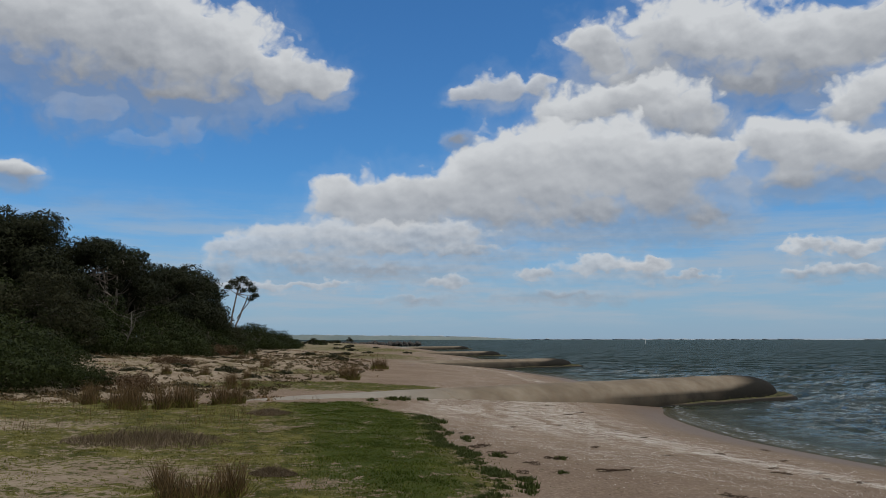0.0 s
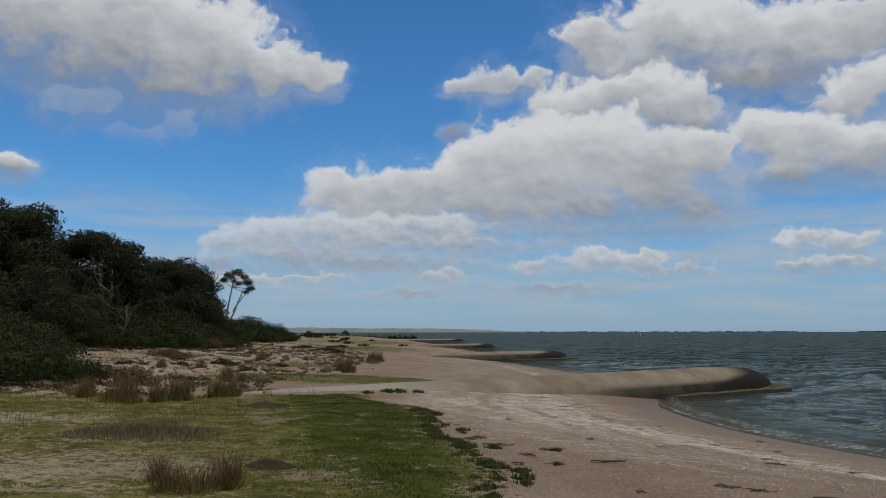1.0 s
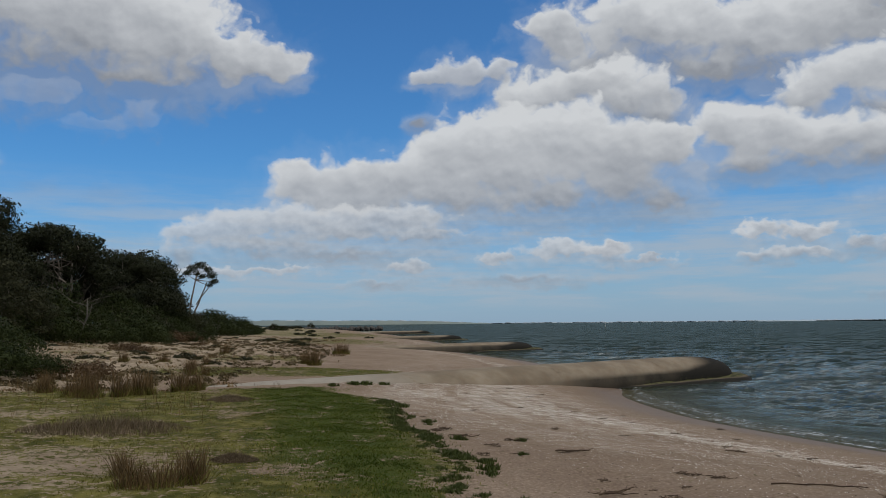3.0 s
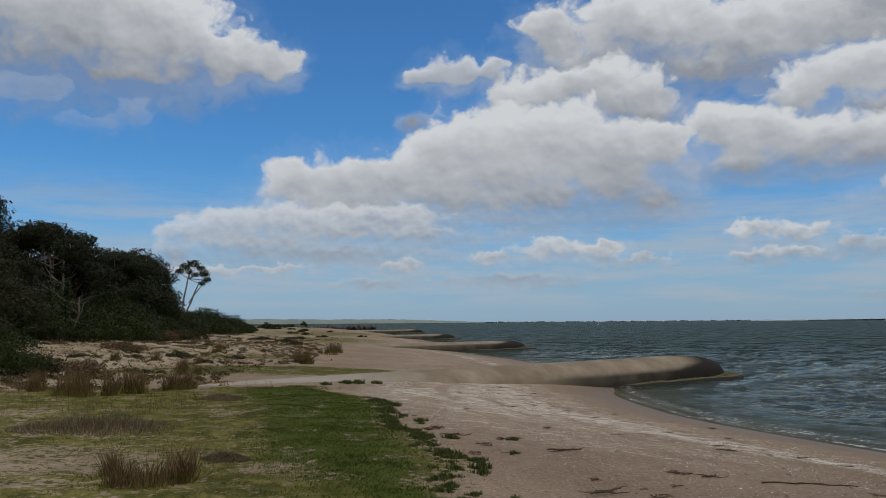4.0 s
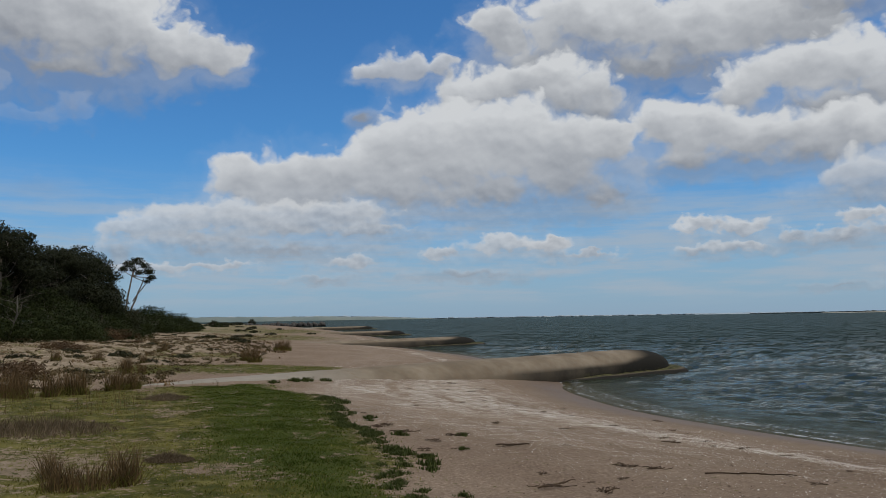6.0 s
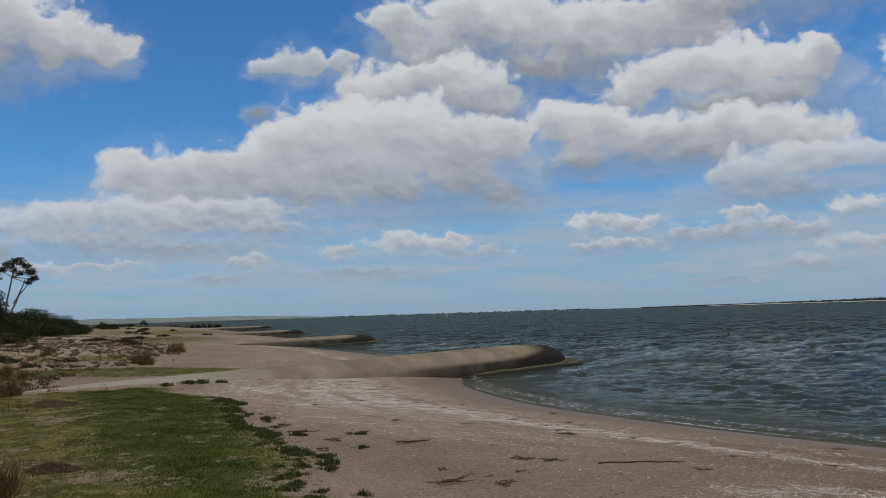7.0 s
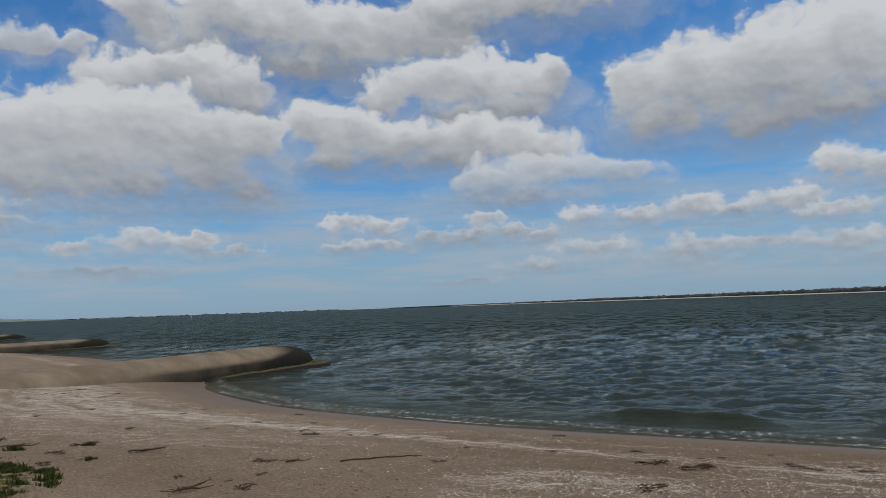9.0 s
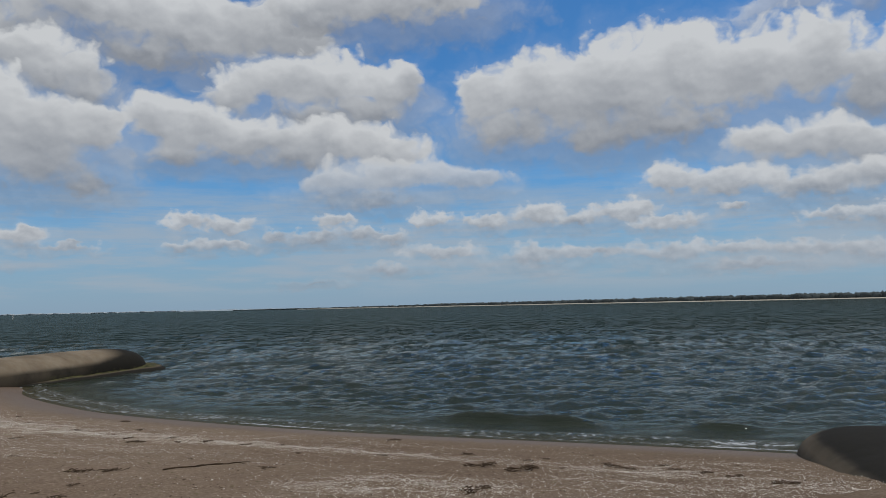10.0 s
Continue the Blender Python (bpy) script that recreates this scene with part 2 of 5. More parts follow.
# the rest of the sky: scattered banks of the same kind
lofty = maths(wt, "ADD", rise, 0.22)
flat = joined_axes(wt, maths(wt, "DIVIDE", east, lofty), maths(wt, "DIVIDE", north, lofty))
rest = noise_of(wt, flat, 1.3, 7, 0.58)
spread = maths(wt, "MULTIPLY", maths(wt, "SUBTRACT", rest.outputs["Fac"], 0.36), 4.0)
aside = maths(wt, "MAXIMUM", ramp(wt, maths(wt, "ABSOLUTE", maths(wt, "SUBTRACT", heading_deg, 20.0)), 50.0, 58.0), ramp(wt, height_deg, 23.0, 28.0))
spread = maths(wt, "SUBTRACT", spread, maths(wt, "MULTIPLY", maths(wt, "SUBTRACT", 1.0, aside), 6.0))
whole_sky = laid_over(clear, spread, maths(wt, "MULTIPLY", maths(wt, "SUBTRACT", 0.55, rest.outputs["Fac"]), 2.0), 1.0)
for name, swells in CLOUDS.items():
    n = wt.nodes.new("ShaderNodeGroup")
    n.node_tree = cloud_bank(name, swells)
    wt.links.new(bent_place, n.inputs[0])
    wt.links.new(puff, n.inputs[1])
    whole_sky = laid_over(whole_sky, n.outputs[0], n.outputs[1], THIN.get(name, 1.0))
back = wt.nodes.new("ShaderNodeBackground")
wt.links.new(whole_sky, back.inputs[0])
back.inputs[1].default_value = SKY_STRENGTH
wt.links.new(back.outputs[0], wt.nodes.new("ShaderNodeOutputWorld").inputs[0])

sun = new("sun", bpy.data.lights.new("sun", "SUN"))
sun.data.energy, sun.data.angle, sun.data.color = 1.9, radians(6), (1.0, 0.94, 0.85)
toward = Vector((math.sin(SUN_HEADING) * math.cos(SUN_HEIGHT), math.cos(SUN_HEADING) * math.cos(SUN_HEIGHT), math.sin(SUN_HEIGHT)))
sun.matrix_basis = Matrix.Translation(toward * 60) @ toward.to_track_quat("Z", "Y").to_matrix().to_4x4()

# ---- materials ----


def material(name, dark, pale, scale=6.0, rough=0.8, bump=0.3, fine=60.0, spread=0.0, size=0.01, metal=0.0):
    """A matt surface with colour at two scales, relief and, for scattered pieces, a shade of their own."""
    m = bpy.data.materials.new(name)
    m.use_nodes = True
    t = m.node_tree
    b = t.nodes["Principled BSDF"]
    place = t.nodes.new("ShaderNodeTexCoord").outputs["Object"]
    n1, n2 = noise_of(t, place, scale, 5, 0.6), noise_of(t, place, fine, 3, 0.6)
    v = maths(t, "ADD", maths(t, "MULTIPLY", ramp(t, n1.outputs["Fac"], 0.3, 0.7), 0.65), maths(t, "MULTIPLY", n2.outputs["Fac"], 0.35))
    if spread:
        geo = t.nodes.new("ShaderNodeNewGeometry")
        v = maths(t, "ADD", maths(t, "MULTIPLY", v, 1 - spread), maths(t, "MULTIPLY", geo.outputs["Random Per Island"], spread))
    t.links.new(mix_rgb(t, v, dark, pale), b.inputs["Base Color"])
    b.inputs["Roughness"].default_value, b.inputs["Metallic"].default_value, b.inputs["Specular IOR Level"].default_value = rough, metal, 0.15
    if bump:
        bp = t.nodes.new("ShaderNodeBump")
        bp.inputs["Strength"].default_value, bp.inputs["Distance"].default_value = bump, size
        t.links.new(n2.outputs["Fac"], bp.inputs["Height"])
        t.links.new(bp.outputs[0], b.inputs["Normal"])
    return m


def leafy(name, dark, pale, rough=0.55, through=0.25):
    """Leaves or blades: each island has its own shade, and lets some light through."""
    m = bpy.data.materials.new(name)
    m.use_nodes = True
    t = m.node_tree
    b = t.nodes["Principled BSDF"]
    geo = t.nodes.new("ShaderNodeNewGeometry")
    place = t.nodes.new("ShaderNodeTexCoord").outputs["Object"]
    n1 = noise_of(t, place, 0.9, 3, 0.6)
    v = maths(t, "ADD", maths(t, "MULTIPLY", geo.outputs["Random Per Island"], 0.55), maths(t, "MULTIPLY", ramp(t, n1.outputs["Fac"], 0.3, 0.7), 0.45))
    col = mix_rgb(t, v, dark, pale)
    t.links.new(col, b.inputs["Base Color"])
    b.inputs["Roughness"].default_value = rough
    b.inputs["Specular IOR Level"].default_value = 0.08
    lit = t.nodes.new("ShaderNodeBsdfTranslucent")
    t.links.new(col, lit.inputs[0])
    mixed = t.nodes.new("ShaderNodeMixShader")
    mixed.inputs[0].default_value = through
    t.links.new(b.outputs[0], mixed.inputs[1])
    t.links.new(lit.outputs[0], mixed.inputs[2])
    t.links.new(mixed.outputs[0], t.nodes["Material Output"].inputs[0])
    return m


def attribute(t, name):
    n = t.nodes.new("ShaderNodeAttribute")
    n.attribute_name = name
    return n.outputs["Fac"]


def ground_material():
    m = bpy.data.materials.new("beach_sand_and_soil")
    m.use_nodes = True
    t = m.node_tree
    b = t.nodes["Principled BSDF"]
    place = t.nodes.new("ShaderNodeTexCoord").outputs["Object"]
    broad, mid, grain, speck = noise_of(t, place, 0.35, 4, 0.6), noise_of(t, place, 3.0, 5, 0.65), noise_of(t, place, 28.0, 4, 0.7), noise_of(t, place, 70.0, 2, 0.5)
    sand = mix_rgb(t, ramp(t, broad.outputs["Fac"], 0.3, 0.7), (0.178, 0.13, 0.096), (0.235, 0.18, 0.136))
    sand = mix_rgb(t, maths(t, "MULTIPLY", ramp(t, mid.outputs["Fac"], 0.42, 0.75), 0.4), sand, (0.14, 0.101, 0.074))
    sand = mix_rgb(t, maths(t, "MULTIPLY", ramp(t, grain.outputs["Fac"], 0.5, 0.7), 0.6), sand, (0.40, 0.32, 0.245))
    sand = mix_rgb(t, maths(t, "MULTIPLY", ramp(t, grain.outputs["Fac"], 0.5, 0.36), 0.5), sand, (0.12, 0.082, 0.058))
    dune = mix_rgb(t, ramp(t, mid.outputs["Fac"], 0.3, 0.7), (0.19, 0.146, 0.102), (0.32, 0.263, 0.196))
    # Dark spots for plant litter, with the shade of small hollows painted in.
    litter_shade = noise_of(t, place, 2.4, 5, 0.65)
    dune = mix_rgb(t, maths(t, "MULTIPLY", ramp(t, litter_shade.outputs["Fac"], 0.52, 0.64), 0.55), dune, (0.1, 0.075, 0.045))
    sand = mix_rgb(t, attribute(t, "dune"), sand, dune)
    shells = maths(t, "MULTIPLY", attribute(t, "shells"), ramp(t, maths(t, "ADD", maths(t, "MULTIPLY", grain.outputs["Fac"], 0.5), maths(t, "MULTIPLY", mid.outputs["Fac"], 0.5)), 0.47, 0.58), clamp=True)
    grit = ramp(t, noise_of(t, place, 55.0, 2, 0.6).outputs["Fac"], 0.42, 0.6)
    sand = mix_rgb(t, maths(t, "MULTIPLY", maths(t, "MULTIPLY", shells, 0.85), maths(t, "MULTIPLY_ADD", grit, 0.6, 0.4)), sand, (0.62, 0.58, 0.52))
    soil = mix_rgb(t, ramp(t, mid.outputs["Fac"], 0.35, 0.7), (0.048, 0.052, 0.013), (0.155, 0.138, 0.044))
    soil = mix_rgb(t, maths(t, "MULTIPLY", attribute(t, "lush"), 0.85), soil, (0.04, 0.056, 0.012))
    fleck = noise_of(t, place, 10.0, 4, 0.65)
    turf = ramp(t, maths(t, "ADD", attribute(t, "turf"), maths(t, "MULTIPLY", maths(t, "SUBTRACT", fleck.outputs["Fac"], 0.5), 2.8)), 0.3, 0.62)
    col = mix_rgb(t, turf, sand, soil)
    wet = attribute(t, "wet")
    col = mix_rgb(t, maths(t, "MULTIPLY", wet, 0.8), col, (0.10, 0.066, 0.043))
    # Part of the beach is mixed to a darker, browner sand.
    col = mix_rgb(t, maths(t, "MULTIPLY", attribute(t, "dark_sand"), 0.7), col, mix_rgb(t, grain.outputs["Fac"], (0.07, 0.049, 0.035), (0.18, 0.13, 0.094)))
    t.links.new(col, b.inputs["Base Color"])
    t.links.new(maths(t, "MULTIPLY_ADD", wet, -0.4, 0.95), b.inputs["Roughness"])
    t.links.new(maths(t, "MULTIPLY_ADD", wet, 0.3, 0.05), b.inputs["Specular IOR Level"])
    bp = t.nodes.new("ShaderNodeBump")
    bp.inputs["Strength"].default_value, bp.inputs["Distance"].default_value = 1.0, 0.04
    relief = maths(t, "ADD", maths(t, "MULTIPLY", grain.outputs["Fac"], 0.6), maths(t, "MULTIPLY", mid.outputs["Fac"], 0.8))
    t.links.new(maths(t, "MULTIPLY", relief, maths(t, "SUBTRACT", 1.0, maths(t, "MULTIPLY", wet, 0.8))), bp.inputs["Height"])
    t.links.new(bp.outputs[0], b.inputs["Normal"])
    return m


def water_material():
    m = bpy.data.materials.new("choppy_bay_water")
    m.use_nodes = True
    t = m.node_tree
    b = t.nodes["Principled BSDF"]
    place = t.nodes.new("ShaderNodeTexCoord").outputs["Object"]
    shallow, foam = attribute(t, "shallow"), attribute(t, "foam")
    # along the wind and across it
    sep = t.nodes.new("ShaderNodeSeparateXYZ")
    t.links.new(place, sep.inputs[0])
    along = maths(t, "ADD", maths(t, "MULTIPLY", sep.outputs[0], 0.766), maths(t, "MULTIPLY", sep.outputs[1], 0.643))
    across = maths(t, "SUBTRACT", maths(t, "MULTIPLY", sep.outputs[0], 0.643), maths(t, "MULTIPLY", sep.outputs[1], 0.766))

    def flow(a, b):
        n = t.nodes.new("ShaderNodeCombineXYZ")
        t.links.new(maths(t, "MULTIPLY", across, a), n.inputs[0])
        t.links.new(maths(t, "MULTIPLY", along, b), n.inputs[1])
        return n.outputs[0]

    crests, lanes = flow(0.55, 1.0), flow(1.0, 0.3)
    broad, ripple, small = noise_of(t, place, 0.05, 3, 0.5), noise_of(t, crests, 3.4, 6, 0.65), noise_of(t, crests, 11.0, 4, 0.6)
    deep = mix_rgb(t, broad.outputs["Fac"], (0.012, 0.021, 0.02), (0.021, 0.031, 0.027))
    deep = mix_rgb(t, shallow, deep, (0.07, 0.075, 0.04))
    t.links.new(deep, b.inputs["Base Color"])
    b.inputs["Roughness"].default_value, b.inputs["Specular IOR Level"].default_value = 0.9, 0.0
    swell = noise_of(t, crests, 0.6, 4, 0.6)
    bp = t.nodes.new("ShaderNodeBump")
    bp.inputs["Strength"].default_value, bp.inputs["Distance"].default_value = 1.0, 0.055
    t.links.new(maths(t, "ADD", maths(t, "ADD", ripple.outputs["Fac"], maths(t, "MULTIPLY", small.outputs["Fac"], 0.35)), maths(t, "MULTIPLY", swell.outputs["Fac"], 0.5)), bp.inputs["Height"])
    shine = t.nodes.new("ShaderNodeBsdfGlossy")
    shine.inputs["Roughness"].default_value = 0.05
    shine.inputs["Color"].default_value = (0.9, 0.95, 0.92, 1)
    t.links.new(bp.outputs[0], shine.inputs["Normal"])
    fres = t.nodes.new("ShaderNodeFresnel")
    fres.inputs["IOR"].default_value = 1.33
    t.links.new(bp.outputs[0], fres.inputs["Normal"])
    surface = t.nodes.new("ShaderNodeMixShader")
    # Sheen is painted: dimmed with range from the eye, streaked by noise glints.
    sheen_patches, glint = noise_of(t, crests, 0.12, 5, 0.65), noise_of(t, lanes, 1.7, 7, 0.75)
    cap = maths(t, "MULTIPLY_ADD", attribute(t, "sheen_fade"), -0.54, 0.74)
    cap = maths(t, "MULTIPLY", cap, maths(t, "MULTIPLY_ADD", ramp(t, sheen_patches.outputs["Fac"], 0.3, 0.7), 0.3, 0.82))
    cap = maths(t, "MULTIPLY", cap, maths(t, "MULTIPLY_ADD", maths(t, "MULTIPLY", maths(t, "SUBTRACT", ramp(t, maths(t, "MULTIPLY", maths(t, "ADD", glint.outputs["Fac"], noise_of(t, lanes, 0.5, 6, 0.72).outputs["Fac"]), 0.5), 0.44, 0.56), 0.5), maths(t, "MULTIPLY", attribute(t, "sheen_fade"), 2.0, clamp=True)), 1.5, 1.0))
    t.links.new(maths(t, "MULTIPLY", fres.outputs[0], cap), surface.inputs[0])
    t.links.new(b.outputs[0], surface.inputs[1])
    t.links.new(shine.outputs[0], surface.inputs[2])
    clear = t.nodes.new("ShaderNodeBsdfTransparent")
    clear.inputs[0].default_value = (0.72, 0.74, 0.66, 1)
    thin = t.nodes.new("ShaderNodeMixShader")
    t.links.new(maths(t, "MULTIPLY", shallow, 0.75), thin.inputs[0])
    t.links.new(surface.outputs[0], thin.inputs[1])
    t.links.new(clear.outputs[0], thin.inputs[2])
    froth = t.nodes.new("ShaderNodeBsdfDiffuse")
    froth.inputs[0].default_value = (0.6, 0.63, 0.68, 1)
    lace = noise_of(t, place, 7.0, 6, 0.7)
    cover = ramp(t, maths(t, "ADD", foam, maths(t, "MULTIPLY", maths(t, "SUBTRACT", lace.outputs["Fac"], 0.5), 1.3)), 0.5, 0.75)
    whole = t.nodes.new("ShaderNodeMixShader")
    t.links.new(maths(t, "MULTIPLY", cover, 0.6), whole.inputs[0])
    t.links.new(thin.outputs[0], whole.inputs[1])
    t.links.new(froth.outputs[0], whole.inputs[2])
    t.links.new(whole.outputs[0], t.nodes["Material Output"].inputs[0])
    return m


def tube_material():
    """Weathered geotextile: sandy grey-tan cloth, darker low down, black with growth at the seaward end, green near the
    water.
    """
    m = bpy.data.materials.new("weathered_geotextile")
    m.use_nodes = True
    t = m.node_tree
    b = t.nodes["Principled BSDF"]
    tc = t.nodes.new("ShaderNodeTexCoord")
    place = tc.outputs["Object"]
    broad, mid, grain = noise_of(t, place, 0.6, 5, 0.65), noise_of(t, place, 3.5, 5, 0.6), noise_of(t, place, 45.0, 3, 0.6)
    cloth = mix_rgb(t, ramp(t, broad.outputs["Fac"], 0.3, 0.7), (0.145, 0.116, 0.084), (0.245, 0.206, 0.156))
    cloth = mix_rgb(t, maths(t, "MULTIPLY", ramp(t, mid.outputs["Fac"], 0.4, 0.7), 0.35), cloth, (0.17, 0.12, 0.078))
    cloth = mix_rgb(t, attribute(t, "bleached"), cloth, mix_rgb(t, mid.outputs["Fac"], (0.2, 0.18, 0.148), (0.31, 0.285, 0.247)))
    grime_and_dark = ramp(t, maths(t, "ADD", attribute(t, "grime_and_dark"), maths(t, "MULTIPLY", maths(t, "SUBTRACT", broad.outputs["Fac"], 0.5), 0.8)), 0.15, 0.95)
    cloth = mix_rgb(t, maths(t, "MULTIPLY", grime_and_dark, 0.98), cloth, (0.015, 0.0145, 0.0125))
    algae = ramp(t, maths(t, "ADD", attribute(t, "algae"), maths(t, "MULTIPLY", maths(t, "SUBTRACT", mid.outputs["Fac"], 0.5), 0.5)), 0.35, 0.75)
    weed = mix_rgb(t, ramp(t, mid.outputs["Fac"], 0.35, 0.65), (0.02, 0.021, 0.01), (0.088, 0.085, 0.038))
    cloth = mix_rgb(t, algae, cloth, weed)
    t.links.new(cloth, b.inputs["Base Color"])
    b.inputs["Roughness"].default_value, b.inputs["Specular IOR Level"].default_value = 0.9, 0.1
    bp = t.nodes.new("ShaderNodeBump")
    bp.inputs["Strength"].default_value, bp.inputs["Distance"].default_value = 0.5, 0.02
    t.links.new(maths(t, "ADD", mid.outputs["Fac"], maths(t, "MULTIPLY", grain.outputs["Fac"], 0.4)), bp.inputs["Height"])
    t.links.new(bp.outputs[0], b.inputs["Normal"])
    return m


GROUND, WATER, TUBE = ground_material(), water_material(), tube_material()
BARK = material("grey_bark", (0.10, 0.085, 0.07), (0.24, 0.21, 0.18), 5, 0.9, 0.6, 40)
DEADWOOD = material("bleached_deadwood", (0.075, 0.068, 0.06), (0.16, 0.145, 0.125), 5, 0.85, 0.5, 40)
LEAF_DARK = leafy("dark_tea_tree_leaves", (0.008, 0.011, 0.006), (0.038, 0.042, 0.02))
LEAF_GREEN = leafy("coastal_wattle_leaves", (0.009, 0.015, 0.005), (0.044, 0.055, 0.016))
LEAF_OLIVE = leafy("olive_scrub_leaves", (0.015, 0.018, 0.009), (0.055, 0.055, 0.028))
LEAF_RED = leafy("russet_scrub_leaves", (0.045, 0.028, 0.016), (0.12, 0.078, 0.042))
BLADE_LUSH = leafy("lush_turf_blades", (0.03, 0.05, 0.008), (0.125, 0.155, 0.03), 0.6, 0.35)
BLADE_DRY = leafy("dry_turf_blades", (0.04, 0.046, 0.01), (0.25, 0.222, 0.06), 0.6, 0.35)
RUSH = leafy("brown_rush_stems", (0.045, 0.035, 0.017), (0.23, 0.145, 0.068))
SAMPHIRE = leafy("fleshy_saltmarsh_leaves", (0.03, 0.045, 0.012), (0.11, 0.125, 0.04))
WRACK = material("dried_seaweed", (0.035, 0.024, 0.017), (0.11, 0.075, 0.048), 12, 0.9, 0.5, 60, 0.4)
SHELL = material("bleached_shell", (0.36, 0.3, 0.24), (0.8, 0.77, 0.72), 20, 0.6, 0.1, 90, 0.6)
ROCK = material("dark_basalt", (0.03, 0.028, 0.026), (0.09, 0.085, 0.08), 3, 0.85, 0.8, 14, 0.3, 0.05)
# Haze over the bay is put into these three base colours as blue.
FAR_WOOD = material("haze_tinted_woodland", (0.045, 0.057, 0.062), (0.08, 0.095, 0.095), 0.02, 0.95, 0.0, 0.2, 0.3)
FAR_FIELD = material("haze_tinted_pasture", (0.13, 0.17, 0.175), (0.2, 0.23, 0.215), 0.004, 0.95, 0.0, 0.03)
FAR_HAZE = material("haze_tinted_far_land", (0.3, 0.37, 0.43), (0.4, 0.46, 0.52), 0.02, 0.95, 0.0, 0.2, 0.3)
FAR_SAND = material("distant_sand", (0.45, 0.42, 0.36), (0.55, 0.51, 0.44), 0.01, 0.95, 0.0, 0.2)
WHITE = material("white_paint", (0.7, 0.7, 0.68), (0.82, 0.82, 0.8), 4, 0.5, 0.1, 30)


# ---- lie of the land ----
SEA = -0.75
SHORE_Y = [-400, -60, -10, 0, 4, 6.3, 9.6, 11.6, 15.2, 18, 20, 24.6, 29, 33, 38, 45, 53, 62, 70, 76, 85, 100, 118, 130, 160, 200, 320, 450, 900, 6000]
SHORE_X = [60, 22, 18, 15.5, 14, 13, 11.5, 10.4, 8.85, 8.1, 7.4, 7.2, 7.5, 8.4, 8.8, 8.4, 7.8, 6, 4.6, 4.6, 5.6, 5, 3.5, 2, 0, -4, -20, -45, -200, -3000]
PROFILE_U = [-4000, -60, -20, -6, -2, 0, 1.2, 3, 5, 7.5, 9.5, 12, 16, 20, 25, 30, 40, 60, 6000]
PROFILE_Z = [-7, -4, -2.2, -1.35, -0.98, -0.78, -0.66, -0.5, -0.33, -0.12, 0.0, 0.04, 0.12, 0.28, 0.62, 1.05, 1.6, 2.0, 2.2]


def shore(y):
    """East-west place of the water's edge."""
    return sum(np.interp(y + d, SHORE_Y, SHORE_X) for d in (-1.5, -0.5, 0.5, 1.5)) / 4


def lattice(i, j, seed):
    h = np.sin(i * 127.1 + j * 311.7 + seed * 74.7) * 43758.5453
    return h - np.floor(h)


def value_noise(x, y, seed=0):
    i, j = np.floor(x), np.floor(y)
    a, b = x - i, y - j
    a, b = a * a * (3 - 2 * a), b * b * (3 - 2 * b)
    return ((lattice(i, j, seed) * (1 - a) + lattice(i + 1, j, seed) * a) * (1 - b)
            + (lattice(i, j + 1, seed) * (1 - a) + lattice(i + 1, j + 1, seed) * a) * b)


def fbm(x, y, octaves=4, seed=0):
    total, weight = 0.0, 0.5
    for k in range(octaves):
        total = total + weight * (value_noise(x * 2 ** k, y * 2 ** k, seed + k) - 0.5)
        weight *= 0.5
    return total


def step(lo, hi, v):
    s = np.clip((v - lo) / (hi - lo), 0, 1)
    return s * s * (3 - 2 * s)


def inland(x, y):
    return shore(y) - x


def land(x, y):
    """Height of the ground, without its smallest bumps."""
    x, y = np.asarray(x, float), np.asarray(y, float)
    u = inland(x, y)
    z = sum(np.interp(u + d, PROFILE_U, PROFILE_Z) for d in (-1.0, 0.0, 1.0)) / 3
    z = np.where(z > 0.3, 0.3 + (z - 0.3) * (1 - 0.85 * step(85, 125, y)), z)
    z = z + 0.25 * step(9, 22, u) * fbm(x / 6, y / 6, 3, 5)
    # sand drifted against the landward half of the near tube
    a, b = x - 13.9, y - 36.1
    s, n = a * 0.803 + b * 0.596, a * 0.596 - b * 0.803
    z = z + (0.1 * np.exp(-((s + 12.0) / 3.0) ** 2) + 0.07 * step(-27, -24, s) * (1 - step(-17, -13, s))) * np.exp(-((n - 1.3) / 1.1) ** 2)
    z = z + 0.7 * step(22, 40, u) * (1 - 0.7 * step(85, 125, y)) * fbm(x / 9, y / 9, 3, 8)
    return z


# ---- building helpers ----


def mesh_of(name, verts, faces, smooth=False, marks=None):
    """A mesh from arrays of points and of faces with one count of corners."""
    verts, faces = np.asarray(verts, np.float32), np.asarray(faces, np.int32)
    me = bpy.data.meshes.new(name)
    n, k = faces.shape
    me.vertices.add(len(verts))
    me.vertices.foreach_set("co", verts.ravel())
    me.loops.add(n * k)
    me.loops.foreach_set("vertex_index", faces.ravel())
    me.polygons.add(n)
    me.polygons.foreach_set("loop_start", np.arange(n, dtype=np.int32) * k)
    me.update(calc_edges=True)
    if smooth:
        me.polygons.foreach_set("use_smooth", np.ones(n, bool))
    for key, values in (marks or {}).items():
        me.attributes.new(key, "FLOAT", "POINT").data.foreach_set("value", np.asarray(values, np.float32))
    me.validate()
    return me


def part(name, me, mat, parent=None, label=""):
    ob = new(name, me)
    if mat and not me.materials:
        me.materials.append(mat)
    ob.parent = parent
    return tagged(ob, label)


def thing(name, x, y, z, label, category, group="", turn=0.0):
    ob = new(name)
    ob.empty_display_size = 0.2
    ob.matrix_basis = pose(x, y, z, 0, 0, turn)
    return tagged(ob, label, category, group)


def height(x, y):
    return float(land(x, y))


